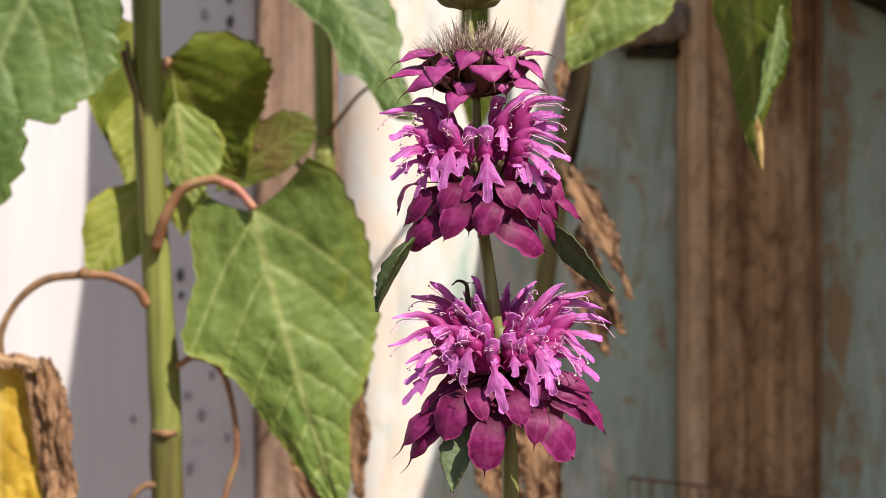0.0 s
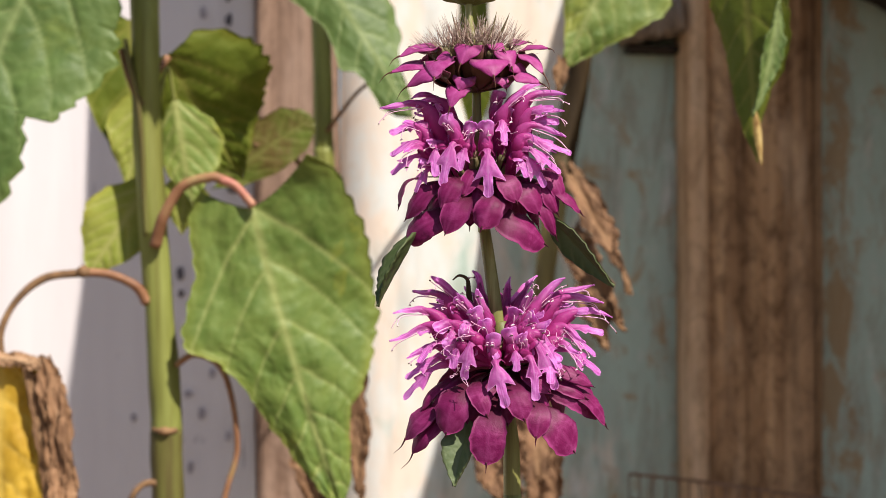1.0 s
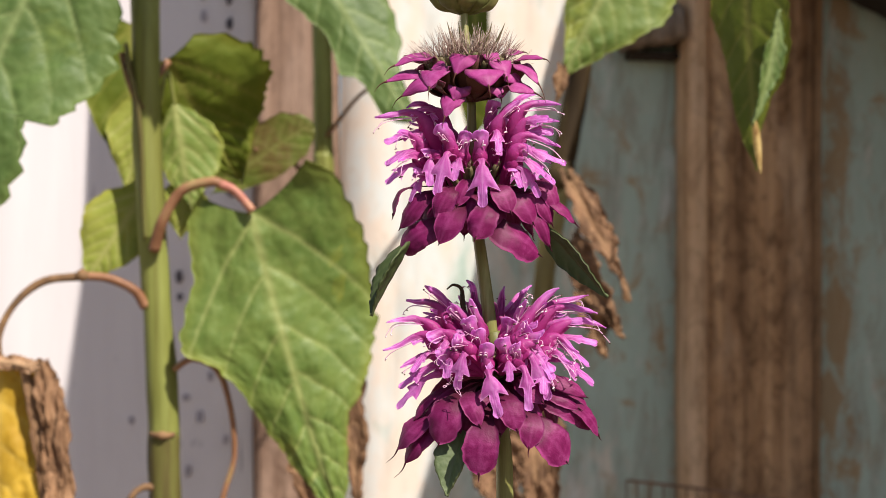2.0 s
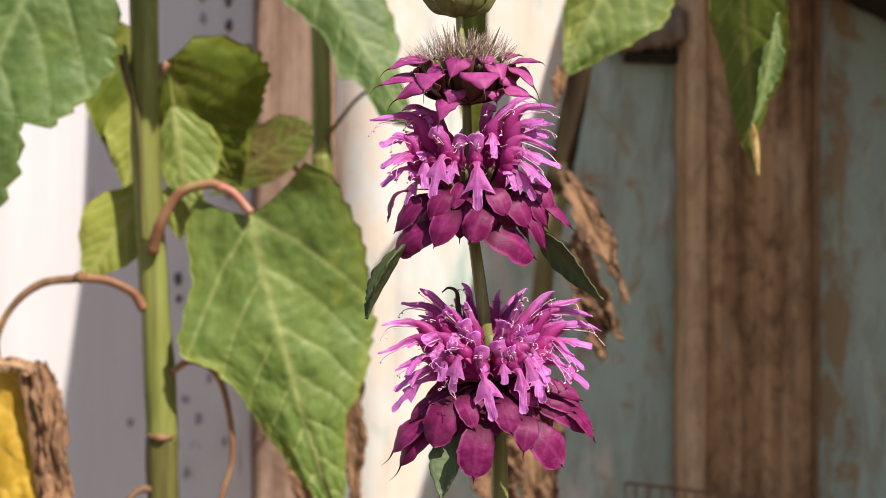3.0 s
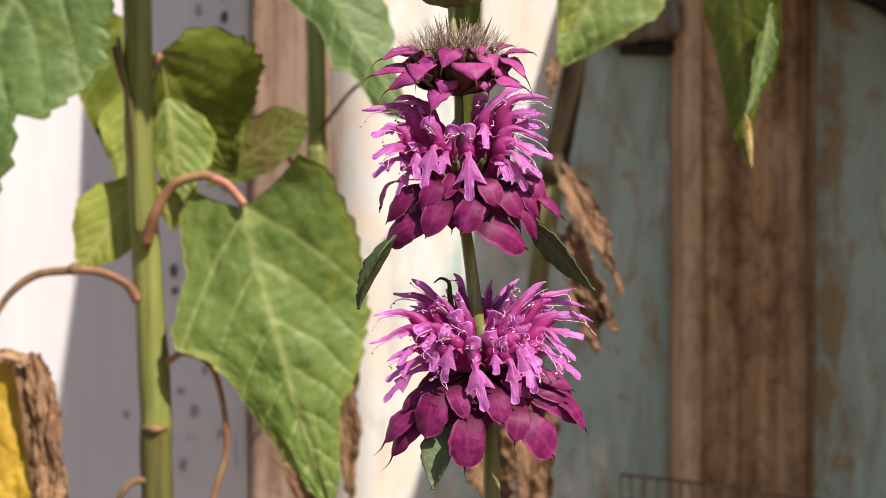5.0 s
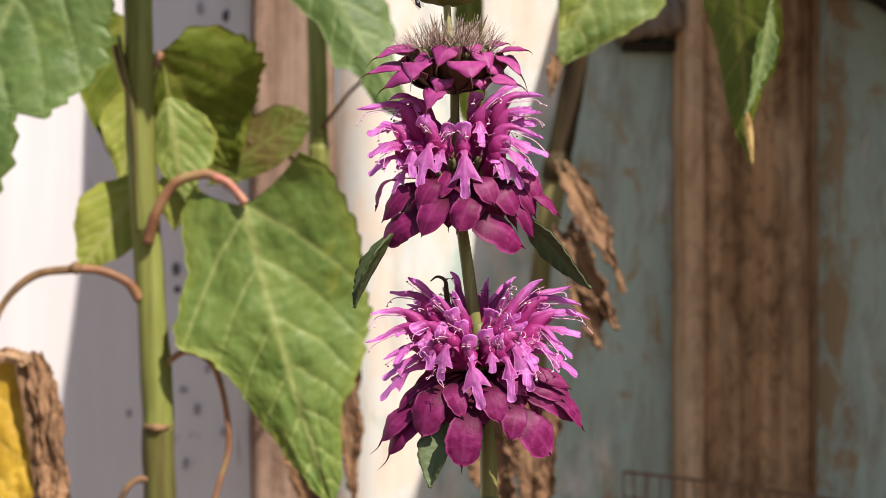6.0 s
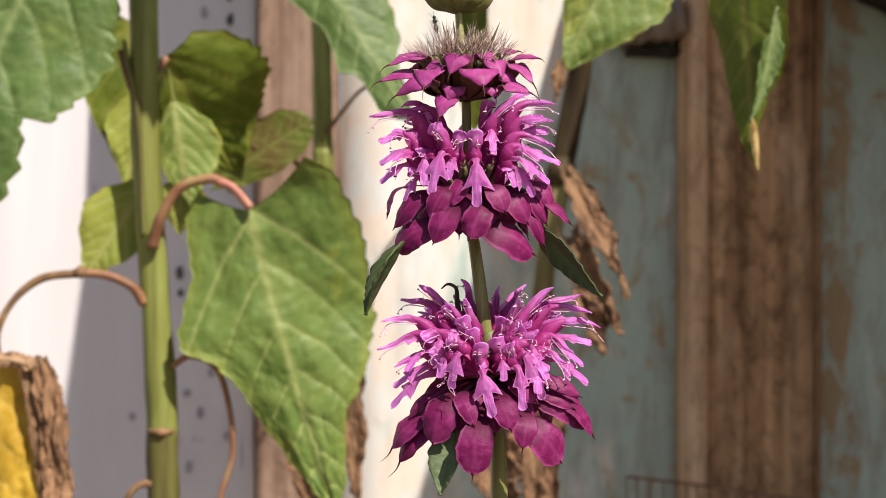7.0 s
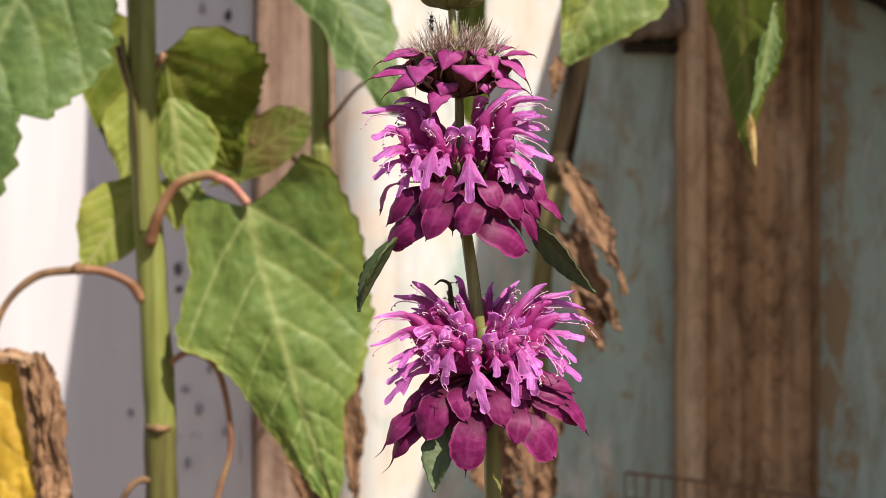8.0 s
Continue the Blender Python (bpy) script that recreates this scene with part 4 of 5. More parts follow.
def blade(bm, path, widths, side, cup=(0.0, 0.0), across=6, vein_share=0.5, twist=0.0, from_foot=0.0, ruffle=0.0, streaks=0.0, sweep=()):
    """A petal or bract along path, with a half width at each step; cup bows its edges off the plane, from the first value to the second."""
    layer = bm.verts.layers.float.get("vein") or bm.verts.layers.float.new("vein")
    along = bm.verts.layers.float.get("rim") or bm.verts.layers.float.new("rim")
    n = len(path)
    rows = []
    for i, (p, w) in enumerate(zip(path, widths)):
        way = (path[min(i + 1, n - 1)] - path[max(i - 1, 0)]).normalized()
        s = (side - way * side.dot(way)).normalized()
        if twist:
            s = Matrix.Rotation(twist * i / n, 3, way) @ s
        up = s.cross(way)
        bow = cup[0] + (cup[1] - cup[0]) * i / (n - 1)
        line = []
        for j in range(across + 1):
            v = 2 * j / across - 1
            back = way * (sweep[i] * max(0.0, abs(v) - 0.35) * w) if sweep else Vector()
            ridge = ruffle * MM * noise.noise(p * 420 + Vector((v * 1.3, 0, 0))) * (0.3 + abs(v))
            vert = bm.verts.new(p + s * (v * w * (1 + 0.5 * ruffle * noise.noise(p * 600 + Vector((0, v, 0))))) + up * (bow * w * v * v + ridge) + back)
            streak = 0.85 * (j % 2) * (0.5 + 1.2 * noise.noise(Vector((j * 3.1, i * 0.35, p.x * 900))))
            # Last term paints rim light on the edges; the others are midrib and streaks.
            vert[layer] = max(max(0.0, 1 - abs(v) * 5) * vein_share, streak * streaks * vein_share, streaks * abs(v) ** 12)
            vert[along] = from_foot + (1 - from_foot) * i / (n - 1)
            line.append(vert)
        rows.append(line)
    grid_faces(bm, rows)
    return bm


def outward_mm(az, reach, rise):
    """A spot at az degrees round the stem, as x, front and up in mm."""
    o = outward(az) * reach
    return o.x, -o.y, rise


def spot(centre, p):
    """The world place of x, front and up (mm) from a whorl's centre."""
    return Vector(centre) + Vector((p[0], -p[1], p[2])) * MM


def facing(p, away=0.0):
    """Which way the upper side of a piece at p looks: out from the stem, up, and turned to the camera to show its
    width; away turns it from the viewer.
    """
    o = Vector((p[0], -p[1], 0))
    o = o.normalized() if o.length > 0.01 else Vector((0, -1, 0))
    if p[1] < 0:
        return (o + Vector((0, 0, 0.6))).normalized()
    return (o * (0.45 + away) + Vector((0, -0.75 + away * 0.9, 0.45 - 0.5 * away))).normalized()


def bract(centre, knee, tip, width, awn, label="", away=0.0, blunt=False):
    """A bract on a narrow claw that leaves the stem at centre, turns down at the knee and widens to an oval blade with a bristle tip."""
    c, k, t = Vector(centre), spot(centre, knee), spot(centre, tip)
    face = facing(tip, away)
    out = Vector((knee[0], -knee[1], 0)).normalized()
    path = smooth_path([c + out * 1.5 * MM, c.lerp(k, 0.55) + Vector((0, 0, 1.2 * MM)), k, k.lerp(t, 0.5) + face * 0.13 * (t - k).length, t], 6)
    side = (t - k).cross(face).normalized()
    n = len(path) - 1
    full = random.uniform(0.66, 0.76)
    end = ((0.86, 0.93), (0.94, 0.70), (0.98, 0.40), (1, 0.08)) if blunt else ((0.85, 0.82), (0.93, 0.50), (0.975, 0.22), (1, 0.03))
    widths = [profile(((0, 0.14), (0.28, 0.22), (0.40, 0.42), (0.52, 0.84), (full, 1.0), *end), i / n) * width * 0.45 * MM for i in range(n + 1)]
    bm = bmesh.new()
    blade(bm, path, widths, side, (0.1, random.uniform(-0.55, -0.15)), 10, 0.3, random.uniform(-0.15, 0.15), 0.0, 0.28, 0.5)
    thick(bm, 0.00022)
    way = (path[-1] - path[-3]).normalized()
    tube(bm, [t - way * 0.8 * MM, t + way * awn * 0.5 * MM, t + way * awn * MM + out * awn * 0.3 * MM], [0.00030, 0.00014, 0.00004], sides=5, steps=3)
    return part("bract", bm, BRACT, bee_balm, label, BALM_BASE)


def joined(bm, *pieces):
    for piece in pieces:
        mesh = bpy.data.meshes.new("piece")
        piece.to_mesh(mesh)
        piece.free()
        bm.from_mesh(mesh)
        bpy.data.meshes.remove(mesh)
    return bm


def floret(centre, base, throat, hood, lip, size, flare):
    """A two-lipped floret: a tube that swells from base to throat, a narrow hooded upper lip that arches out to hood, and a
    lower lip with two pointed side lobes and a long middle lobe that hangs to lip. flare: how wide the side lobes stand."""
    a, t, h, l = (spot(centre, p) for p in (base, throat, hood, lip))
    up = Vector((0, 0, 1))
    o = Vector((throat[0], -throat[1], 0)).normalized()
    way = (t - a).normalized()
    bm = bmesh.new()
    bm.verts.layers.float.new("vein")
    bm.verts.layers.float.new("rim")
    # upper lip
    n = 20
    reach = (h - t).length
    face = facing(hood)
    arch = up * 0.34 * reach if hood[2] < throat[2] + 4 else o * 0.12 * reach + up * 0.1 * reach
    path = [bezier(t - way * 3.2 * MM, t + way * 0.30 * reach + arch * 0.6, t.lerp(h, 0.62) + arch * 0.9, h, i / n) for i in range(n + 1)]
    curl = random.uniform(0.4, 1.5) * MM
    path = [p + (up * curl if hood[2] < throat[2] + 4 else o * curl) * max(0.0, i / n - 0.72) * 2 for i, p in enumerate(path)]
    sway = (h - t).cross(face).normalized()
    lift_way = sway.cross(h - t).normalized()
    bow, wag = random.uniform(0.03, 0.09) * reach, random.uniform(-0.07, 0.07) * reach
    path = [p + (lift_way * bow + sway * wag) * math.sin(math.tau * min(1.0, i / n)) * (0.3 + 0.7 * i / n) for i, p in enumerate(path)]
    short = reach < 7 * MM
    shape = ((0, 1.8), (0.3, 1.5), (0.55, 1.7), (0.78, 2.0), (0.92, 1.3), (1, 0.3)) if short else ((0, 1.9), (0.14, 1.9), (0.28, 1.4), (0.44, 0.98), (0.62, 0.86), (0.76, 0.76), (0.88, 0.46), (0.96, 0.18), (1, 0.03))
    widths = [profile(shape, i / n) * size * MM for i in range(n + 1)]
    rim = bm.verts.layers.float["rim"]
    sides = 14
    tube(bm, [a, a.lerp(t, 0.45) - o * 0.6 * MM, a.lerp(t, 0.85), path[4] - face * 0.5 * MM, path[8] - face * 0.6 * MM, path[11 if short else 13] - face * 0.4 * MM],
         [0.0007 * size, 0.0012 * size, 0.0018 * size, 0.0016 * size, 0.0008 * size, 0.0002 * size], sides=sides, steps=6)
    bm.verts.ensure_lookup_table()
    for i, v in enumerate(bm.verts):
        v[rim] = 0.55 * i / len(bm.verts)
    upper = bmesh.new()
    blade(upper, path, widths, (h - t).cross(face).normalized(), (-1.1, -0.35), 8, 0.8, random.uniform(-0.5, 0.5), 0.10, 0.5, 1.0)
    thick(upper, 0.00024)
    # lower lip
    face = facing(lip)
    drop = (l - t).length
    low = [bezier(t - way * 2.2 * MM, t + way * 0.10 * drop + o * 0.16 * drop, l.lerp(t, 0.40) + o * 0.10 * drop, l, i / 36) for i in range(37)]
    barb = random.uniform(0.58, 0.64)
    wide = [profile(((0, 2.2), (0.16, 1.25), (0.38, 0.75), (barb - 0.14, 1.2 * flare + 0.3), (barb, 2.9 * flare + 0.3), (barb + 0.03, 2.1 * flare + 0.2), (barb + 0.06, 0.75 + 0.35 * flare), (0.87, 0.75 + 0.35 * flare), (0.95, 0.75 + 0.40 * flare), (0.985, 0.8), (1, 0.35)), i / 36) * size * MM for i in range(37)]
    swept = [1.1 * math.exp(-((i / 36 - barb + 0.02) / 0.10) ** 2) * min(1.0, flare) for i in range(37)]
    lower = bmesh.new()
    blade(lower, low, wide, (l - t).cross(face).normalized(), (-0.9, 0.12), 10, 0.8, random.uniform(-0.4, 0.4), 0.30, 0.4, 1.0, swept)
    thick(lower, 0.00022)
    joined(bm, upper, lower)
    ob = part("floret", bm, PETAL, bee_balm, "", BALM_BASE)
    on = (path[-1] - path[-4]).normalized()
    side = (h - t).cross(up).normalized()
    for s in (-1, 1):
        wire = bmesh.new()
        p0, p1 = path[n // 3] - up * 0.5 * MM, path[-5] - up * (0.9 + random.random()) * MM + side * s * 0.7 * MM
        p2 = h + on * random.uniform(-1.5, 1.2) * MM - up * random.uniform(1.2, 3.6) * MM + side * s * random.uniform(0.3, 1.6) * MM
        tube(wire, [p0, p1, p2.lerp(p1, 0.35) + on * 0.7 * MM, p2], [0.00011, 0.00010, 0.00010, 0.00008], sides=5, steps=4)
        part("stamen", wire, STAMEN, ob, "pale stamen", BALM_BASE)
        tip = bmesh.new()
        tube(tip, [p2 - side * 0.6 * MM, p2, p2 + side * 0.6 * MM - up * 0.2 * MM], [0.00012, 0.00023, 0.00010], sides=5, steps=2)
        part("anther", tip, ANTHER if random.random() < 0.35 else ANTHER_PALE, ob, "anther", BALM_BASE)
    return ob


def calyces(centre, count, r0, r1, low, high, awn, spines, opening=1.0, bristle=0.00019, flaring=0.36):
    """The calyx tubes packed round the stem, each with a tuft of fine teeth."""
    c, up = Vector(centre), Vector((0, 0, 1))
    hairs = bmesh.new()
    for k in range(count):
        t = (k + 0.5) / count
        o = outward(k * 137.508)
        r = r0 + (r1 - r0) * math.sqrt(t)
        way = (o * (0.20 + 0.75 * t) * opening + up * (1.15 - 0.5 * t) + Vector((random.uniform(-1, 1), random.uniform(-1, 1), random.uniform(-1, 1))) * 0.14).normalized()
        a = c + o * r * 0.55 * MM + up * low * MM
        b = a + way * (high - low) * MM * random.uniform(0.75, 1.1)
        bm = bmesh.new()
        tube(bm, [a, a.lerp(b, 0.6), b], [0.0006, 0.0010, 0.0008], sides=7, steps=3, ribs=0.08)
        for s in range(spines):
            flare = (way + Vector((random.uniform(-1, 1), random.uniform(-1, 1), random.uniform(-1, 1))) * flaring).normalized()
            q = b + flare * awn * MM * random.uniform(0.55, 1.1)
            start = b - way * 0.4 * MM
            tube(hairs, [start, start.lerp(q, 0.5) + o * 0.15 * MM, q], [bristle, bristle * 0.7, bristle * 0.2], sides=4, steps=2)
        part("calyx", bm, CALYX, bee_balm, "", BALM_BASE)
    tagged(part("bristle", hairs, AWN, bee_balm, "fine pale brown bristles", BALM_BASE), kind="stuff")


def balm_leaf(base, tip, facing, width, bend, fold, label, material=BALM_LEAF_SHADED):
    part("leaf", leaf_mesh(base, tip, facing, width, bend=bend, fold=fold, teeth=7, tooth=0.025, lobe=0.0, wave=0.01, rows=44, cols=12, left_shape=OVAL, right_shape=OVAL, quilt=0.01), material, bee_balm, label, BALM_BASE)


LOW_BRACTS, MID_BRACTS = (0.0155, 0.360, 0.8667), (0.0101, 0.360, 0.9157)
LOW, MID, TOP, TIP = (0.0149, 0.360, 0.8703), (0.0101, 0.360, 0.9143), (0.0087, 0.360, 0.9401), (0.0067, 0.360, 0.9631)

# stem, in lengths between the whorls
for stem_points, stem_radii in (
    ([(0.0063, 0.360, 0.9718), (0.0067, 0.360, 0.9631), (0.0075, 0.360, 0.9524), (0.0087, 0.360, 0.9401)], [0.0008, 0.0009, 0.0011]),
    ([(0.0087, 0.360, 0.9401), (0.0090, 0.360, 0.9285), (0.0100, 0.360, 0.9136), (0.0107, 0.360, 0.9031)], [0.0010, 0.0012, 0.0014]),
    ([(0.0104, 0.360, 0.9061), (0.0119, 0.360, 0.8957), (0.0137, 0.360, 0.8822), (0.0149, 0.360, 0.8703)], [0.0013, 0.0015, 0.0016]),
    ([(0.0149, 0.360, 0.8718), (0.0166, 0.360, 0.8554), (0.0178, 0.360, 0.8342), (0.0173, 0.360, 0.7420), (BALM_BASE[0], BALM_BASE[1], -0.01)], [0.0017, 0.0018, 0.0021, 0.0028]),
):
    part("stem", tube_mesh(stem_points, stem_radii, sides=12, steps=8, square=0.22), BALM_STEM, bee_balm, "", BALM_BASE)

def cup_bract(centre, knee, tip, width, awn, material=BRACT_TOP, label=""):
    """A bract that climbs into a cup and turns its coloured tip outwards and down from the knee."""
    c, k, t = Vector(centre), spot(centre, knee), spot(centre, tip)
    o = Vector((knee[0], -knee[1], 0)).normalized()
    up = Vector((0, 0, 1))
    reach, rise = Vector((knee[0], knee[1], 0)).length * MM, knee[2] * MM
    path = smooth_path([c + o * 1.2 * MM, c + o * reach * 0.72 + up * rise * 0.22, c + o * reach * 0.96 + up * rise * 0.72, k + up * 0.3 * MM, k.lerp(t, 0.45) + (o + up) * 0.10 * (t - k).length, t], 5)
    side = Vector((-o.y, o.x, 0))
    n = len(path) - 1
    turned = (t - k).cross(facing(tip)).normalized()
    if turned.dot(side) < 0:
        turned = -turned
    side = (side + turned).normalized() if abs(turned.dot(side)) > 0.25 else turned
    widths = [profile(((0, 0.30), (0.25, 0.66), (0.48, 0.92), (0.62, 1.0), (0.76, 0.86), (0.89, 0.48), (0.96, 0.20), (1, 0.03)), i / n) * width / 2 * MM for i in range(n + 1)]
    bm = bmesh.new()
    blade(bm, path, widths, side, (-0.35, 0.30), 8, 0.25, 0.0, 0.0, 0.3)
    thick(bm, 0.00022)
    way = (path[-1] - path[-3]).normalized()
    if awn:
        tube(bm, [path[-1] - way * 0.6 * MM, path[-1] + way * awn * 0.5 * MM, path[-1] + way * awn * MM - up * awn * 0.35 * MM], [0.00026, 0.00013, 0.00004], sides=5, steps=3)
    return part("bract", bm, material, bee_balm, label, BALM_BASE)


# lower whorl: bracts
bract(LOW_BRACTS, (-17.3, 8.0, -8.3), (-25.9, 7.0, -17.6), 8.7, 4.0, away=0.5)
bract(LOW_BRACTS, (-15.4, 7.3, -10.1), (-23.8, 7.0, -21.0), 8.4, 4.5, away=0.35)
bract(LOW_BRACTS, (-12.3, 13.1, -4.8), (-15.2, 14.5, -15.2), 10.1, 0.8, blunt=True)
bract(LOW_BRACTS, (-3.9, 17.6, -10.8), (-5.1, 19.4, -22.2), 10.4, 2.0, blunt=True)
bract(LOW_BRACTS, (-7.7, 12.9, -2.8), (-4.7, 17.4, -10.3), 5.8, 0.8)
bract(LOW_BRACTS, (1.9, 15.9, -3.6), (4.6, 18.4, -11.3), 7.8, 0.6)
bract(LOW_BRACTS, (8.5, 15.9, -8.2), (7.4, 18.6, -15.8), 7.2, 2.0)
bract(LOW_BRACTS, (10.0, 15.0, -10.6), (17.6, 13.3, -20.0), 11.0, 0.5, blunt=True)
bract(LOW_BRACTS, (13.0, 12.4, -4.0), (25.5, 7.0, -11.3), 7.8, 1.0, blunt=True)
bract(LOW_BRACTS, (18.9, 11.3, -5.0), (26.3, 7.0, -14.0), 5.8, 1.5, away=0.7)
bract(LOW_BRACTS, (12.5, 11.5, 1.1), (22.4, 11.1, -3.3), 4.9, 0.8)
bract(LOW_BRACTS, (12.0, 12.0, -2.3), (20.9, 11.9, -6.4), 4.6, 0.8)
bract(LOW_BRACTS, (-15.8, 6.4, -3.2), (-21.4, 7.0, -9.9), 3.8, 1.0, away=0.4)
bract(LOW_BRACTS, (-12.3, 6.7, -2.3), (-18.4, 7.8, -8.6), 3.5, 1.0, away=0.3)
bract(LOW_BRACTS, (-3.4, 11.5, -2.7), (-8.0, 12.7, -7.4), 5.8, 0.5)
bract(LOW_BRACTS, (-0.7, 10.0, -4.3), (0.6, 13.0, -13.2), 7.2, 0.5)
bract(LOW_BRACTS, (4.1, 12.3, -2.6), (11.0, 13.0, -12.6), 7.5, 0.5)
bract(LOW_BRACTS, (-7.6, 7.9, -4.5), (-9.7, 10.1, -14.4), 7.8, 0.5)
bract(LOW_BRACTS, (-13.2, 7.2, -3.1), (-17.8, 6.8, -13.4), 7.2, 0.5)
bract(LOW_BRACTS, (5.4, 14.0, 0.5), (11.4, 15.2, -4.6), 6.1, 0.5)
bract(LOW_BRACTS, (16.2, 6.4, -3.2), (23.7, 7.0, -7.8), 6.4, 1.0, away=0.4)
for az in (120, 145, 170, -165, -140, -115):
    bract(LOW_BRACTS, outward_mm(az, 13, 1), outward_mm(az, 19, -14), 11.0, 2.0)
# middle whorl: bracts
bract(MID_BRACTS, (-10.7, 10.5, -8.6), (-19.8, 7.0, -15.0), 9.6, 1.2, blunt=True)
bract(MID_BRACTS, (-13.3, 8.9, -1.0), (-20.0, 7.0, -9.4), 7.2, 0.8)
bract(MID_BRACTS, (-18.9, 7.0, 1.1), (-21.8, 7.0, -6.2), 4.1, 1.0, away=0.8)
bract(MID_BRACTS, (-6.9, 12.2, 0.3), (-10.7, 13.2, -7.2), 7.2, 0.8)
bract(MID_BRACTS, (-5.5, 14.0, -4.9), (-9.8, 15.1, -13.3), 9.0, 0.6)
bract(MID_BRACTS, (2.5, 14.8, -4.1), (-0.7, 17.0, -12.1), 8.4, 1.2, blunt=True)
bract(MID_BRACTS, (-2.0, 9.8, 3.0), (-5.2, 13.0, -3.8), 5.8, 0.6)
bract(MID_BRACTS, (5.4, 12.9, 1.1), (8.5, 14.7, -5.5), 7.5, 0.6)
bract(MID_BRACTS, (10.5, 10.8, -1.4), (14.5, 10.6, -8.3), 8.4, 0.6)
bract(MID_BRACTS, (6.0, 12.6, -9.5), (16.2, 7.9, -16.1), 11.0, 1.2, blunt=True)
bract(MID_BRACTS, (14.7, 8.6, -4.8), (19.0, 7.0, -14.1), 5.8, 1.4)
bract(MID_BRACTS, (15.0, 8.0, -0.4), (19.4, 8.1, -8.3), 5.5, 0.8)
bract(MID_BRACTS, (16.5, 6.8, 2.9), (20.6, 7.9, -4.8), 6.4, 0.8)
bract(MID_BRACTS, (18.6, 7.0, -1.8), (25.5, 7.0, -7.9), 5.5, 1.4, away=0.6)
bract(MID_BRACTS, (-1.1, 8.9, -1.0), (-2.3, 11.8, -8.6), 7.2, 0.5)
bract(MID_BRACTS, (3.9, 9.2, -2.5), (5.5, 11.8, -10.4), 7.2, 0.5)
bract(MID_BRACTS, (-8.9, 8.0, -2.4), (-14.5, 6.0, -10.0), 8.1, 0.5)
bract(MID_BRACTS, (11.3, 6.4, 0.6), (17.7, 7.0, -5.6), 6.7, 0.6)
for az in (115, 140, 165, -170, -145, -118):
    bract(MID_BRACTS, outward_mm(az, 12, 1), outward_mm(az, 17, -11), 10.0, 1.5)
# top whorl: a cup of bracts round the bristly calyces, their tips turned out and down
cup_bract(TOP, (-9.3, 9.1, 6.9), (-11.0, 13.0, 1.9), 9.0, 2.6)
cup_bract(TOP, (2.8, 12.7, 6.5), (4.1, 16.5, 1.8), 10.7, 2.4)
cup_bract(TOP, (-1.8, 10.9, 10.3), (-4.4, 13.3, 5.2), 7.5, 1.6)
cup_bract(TOP, (-10.8, 5.3, 10.9), (-20.4, 7.0, 8.3), 6.3, 2.8)
cup_bract(TOP, (-13.4, 5.6, 6.2), (-22.5, 7.0, 4.2), 6.9, 3.2)
cup_bract(TOP, (-9.3, 10.5, 3.8), (-18.3, 8.0, 0.3), 7.2, 3.4)
cup_bract(TOP, (7.0, 9.8, 9.0), (8.9, 12.1, 4.5), 6.9, 1.5)
cup_bract(TOP, (12.1, 7.1, 8.6), (17.1, 10.4, 3.2), 6.3, 4.2)
cup_bract(TOP, (11.9, 5.3, 10.2), (18.6, 9.8, 9.8), 4.5, 1.8)
cup_bract(TOP, (9.0, -0.9, 12.7), (14.0, -0.0, 13.0), 4.5, 1.0)
cup_bract(TOP, (9.9, 9.9, 2.7), (16.3, 9.8, 1.0), 6.3, 4.0)
cup_bract(TOP, (4.1, 9.1, 10.7), (6.9, 11.0, 9.2), 5.1, 0.8)
cup_bract(TOP, (8.2, 8.8, 6.3), (12.9, 7.6, 3.9), 7.5, 2.0)
cup_bract(TOP, (-6.4, 9.0, 7.8), (-10.7, 9.0, 6.9), 6.6, 1.0)
cup_bract(TOP, (-12.3, -0.0, 10.5), (-17.1, -0.0, 12.0), 5.1, 1.0)
cup_bract(TOP, (-3.2, 11.6, 1.9), (-4.7, 12.1, -1.3), 6.6, 1.0)
cup_bract(TOP, (6.7, 10.0, 2.1), (7.5, 10.6, -0.6), 6.6, 1.0)
cup_bract(TOP, (-4.7, 11.1, -0.3), (-7.1, 13.2, -5.7), 6.9, 2.2)
for az in (110, 138, 166, -166, -138, -110):
    cup_bract(TOP, outward_mm(az, 11, 10), outward_mm(az, 16, 9), 9.5, 1.5)

part("stem_node", tube_mesh([(0.0146, 0.3595, 0.8792), (0.0151, 0.3590, 0.8764), (0.0155, 0.3590, 0.8738)], [0.0016, 0.0023, 0.0017], sides=12, steps=6, square=0.2, rough=0.15), BUD, bee_balm, "pale green swollen node", BALM_BASE)

# the closed bud whorl at the tip
for k in range(7):
    cup_bract(TIP, outward_mm(k * 51.4 + 8, 7.6, 8.0), outward_mm(k * 51.4 + 8, 8.2, 13.0), 8.2, 0, BUD, "green bud bract")
for az in (-78, 74, 165):
    cup_bract(TIP, outward_mm(az, 9.0, 6.0), outward_mm(az, 13.5, 12.0), 3.4, 2.0, BUD, "narrow flaring bud bract")

calyces((MID[0], MID[1], MID[2] + 0.001), 46, 2.0, 9.0, 0.0, 8.5, 2.2, 5)
calyces((LOW[0], LOW[1], LOW[2] - 0.002), 50, 2.0, 10.0, 0.0, 8.0, 2.0, 5)
calyces((TOP[0] - 0.0008, TOP[1], TOP[2] + 0.004), 66, 1.5, 10.0, 0.0, 9.0, 7.4, 9, 0.85, 0.00011, 0.55)
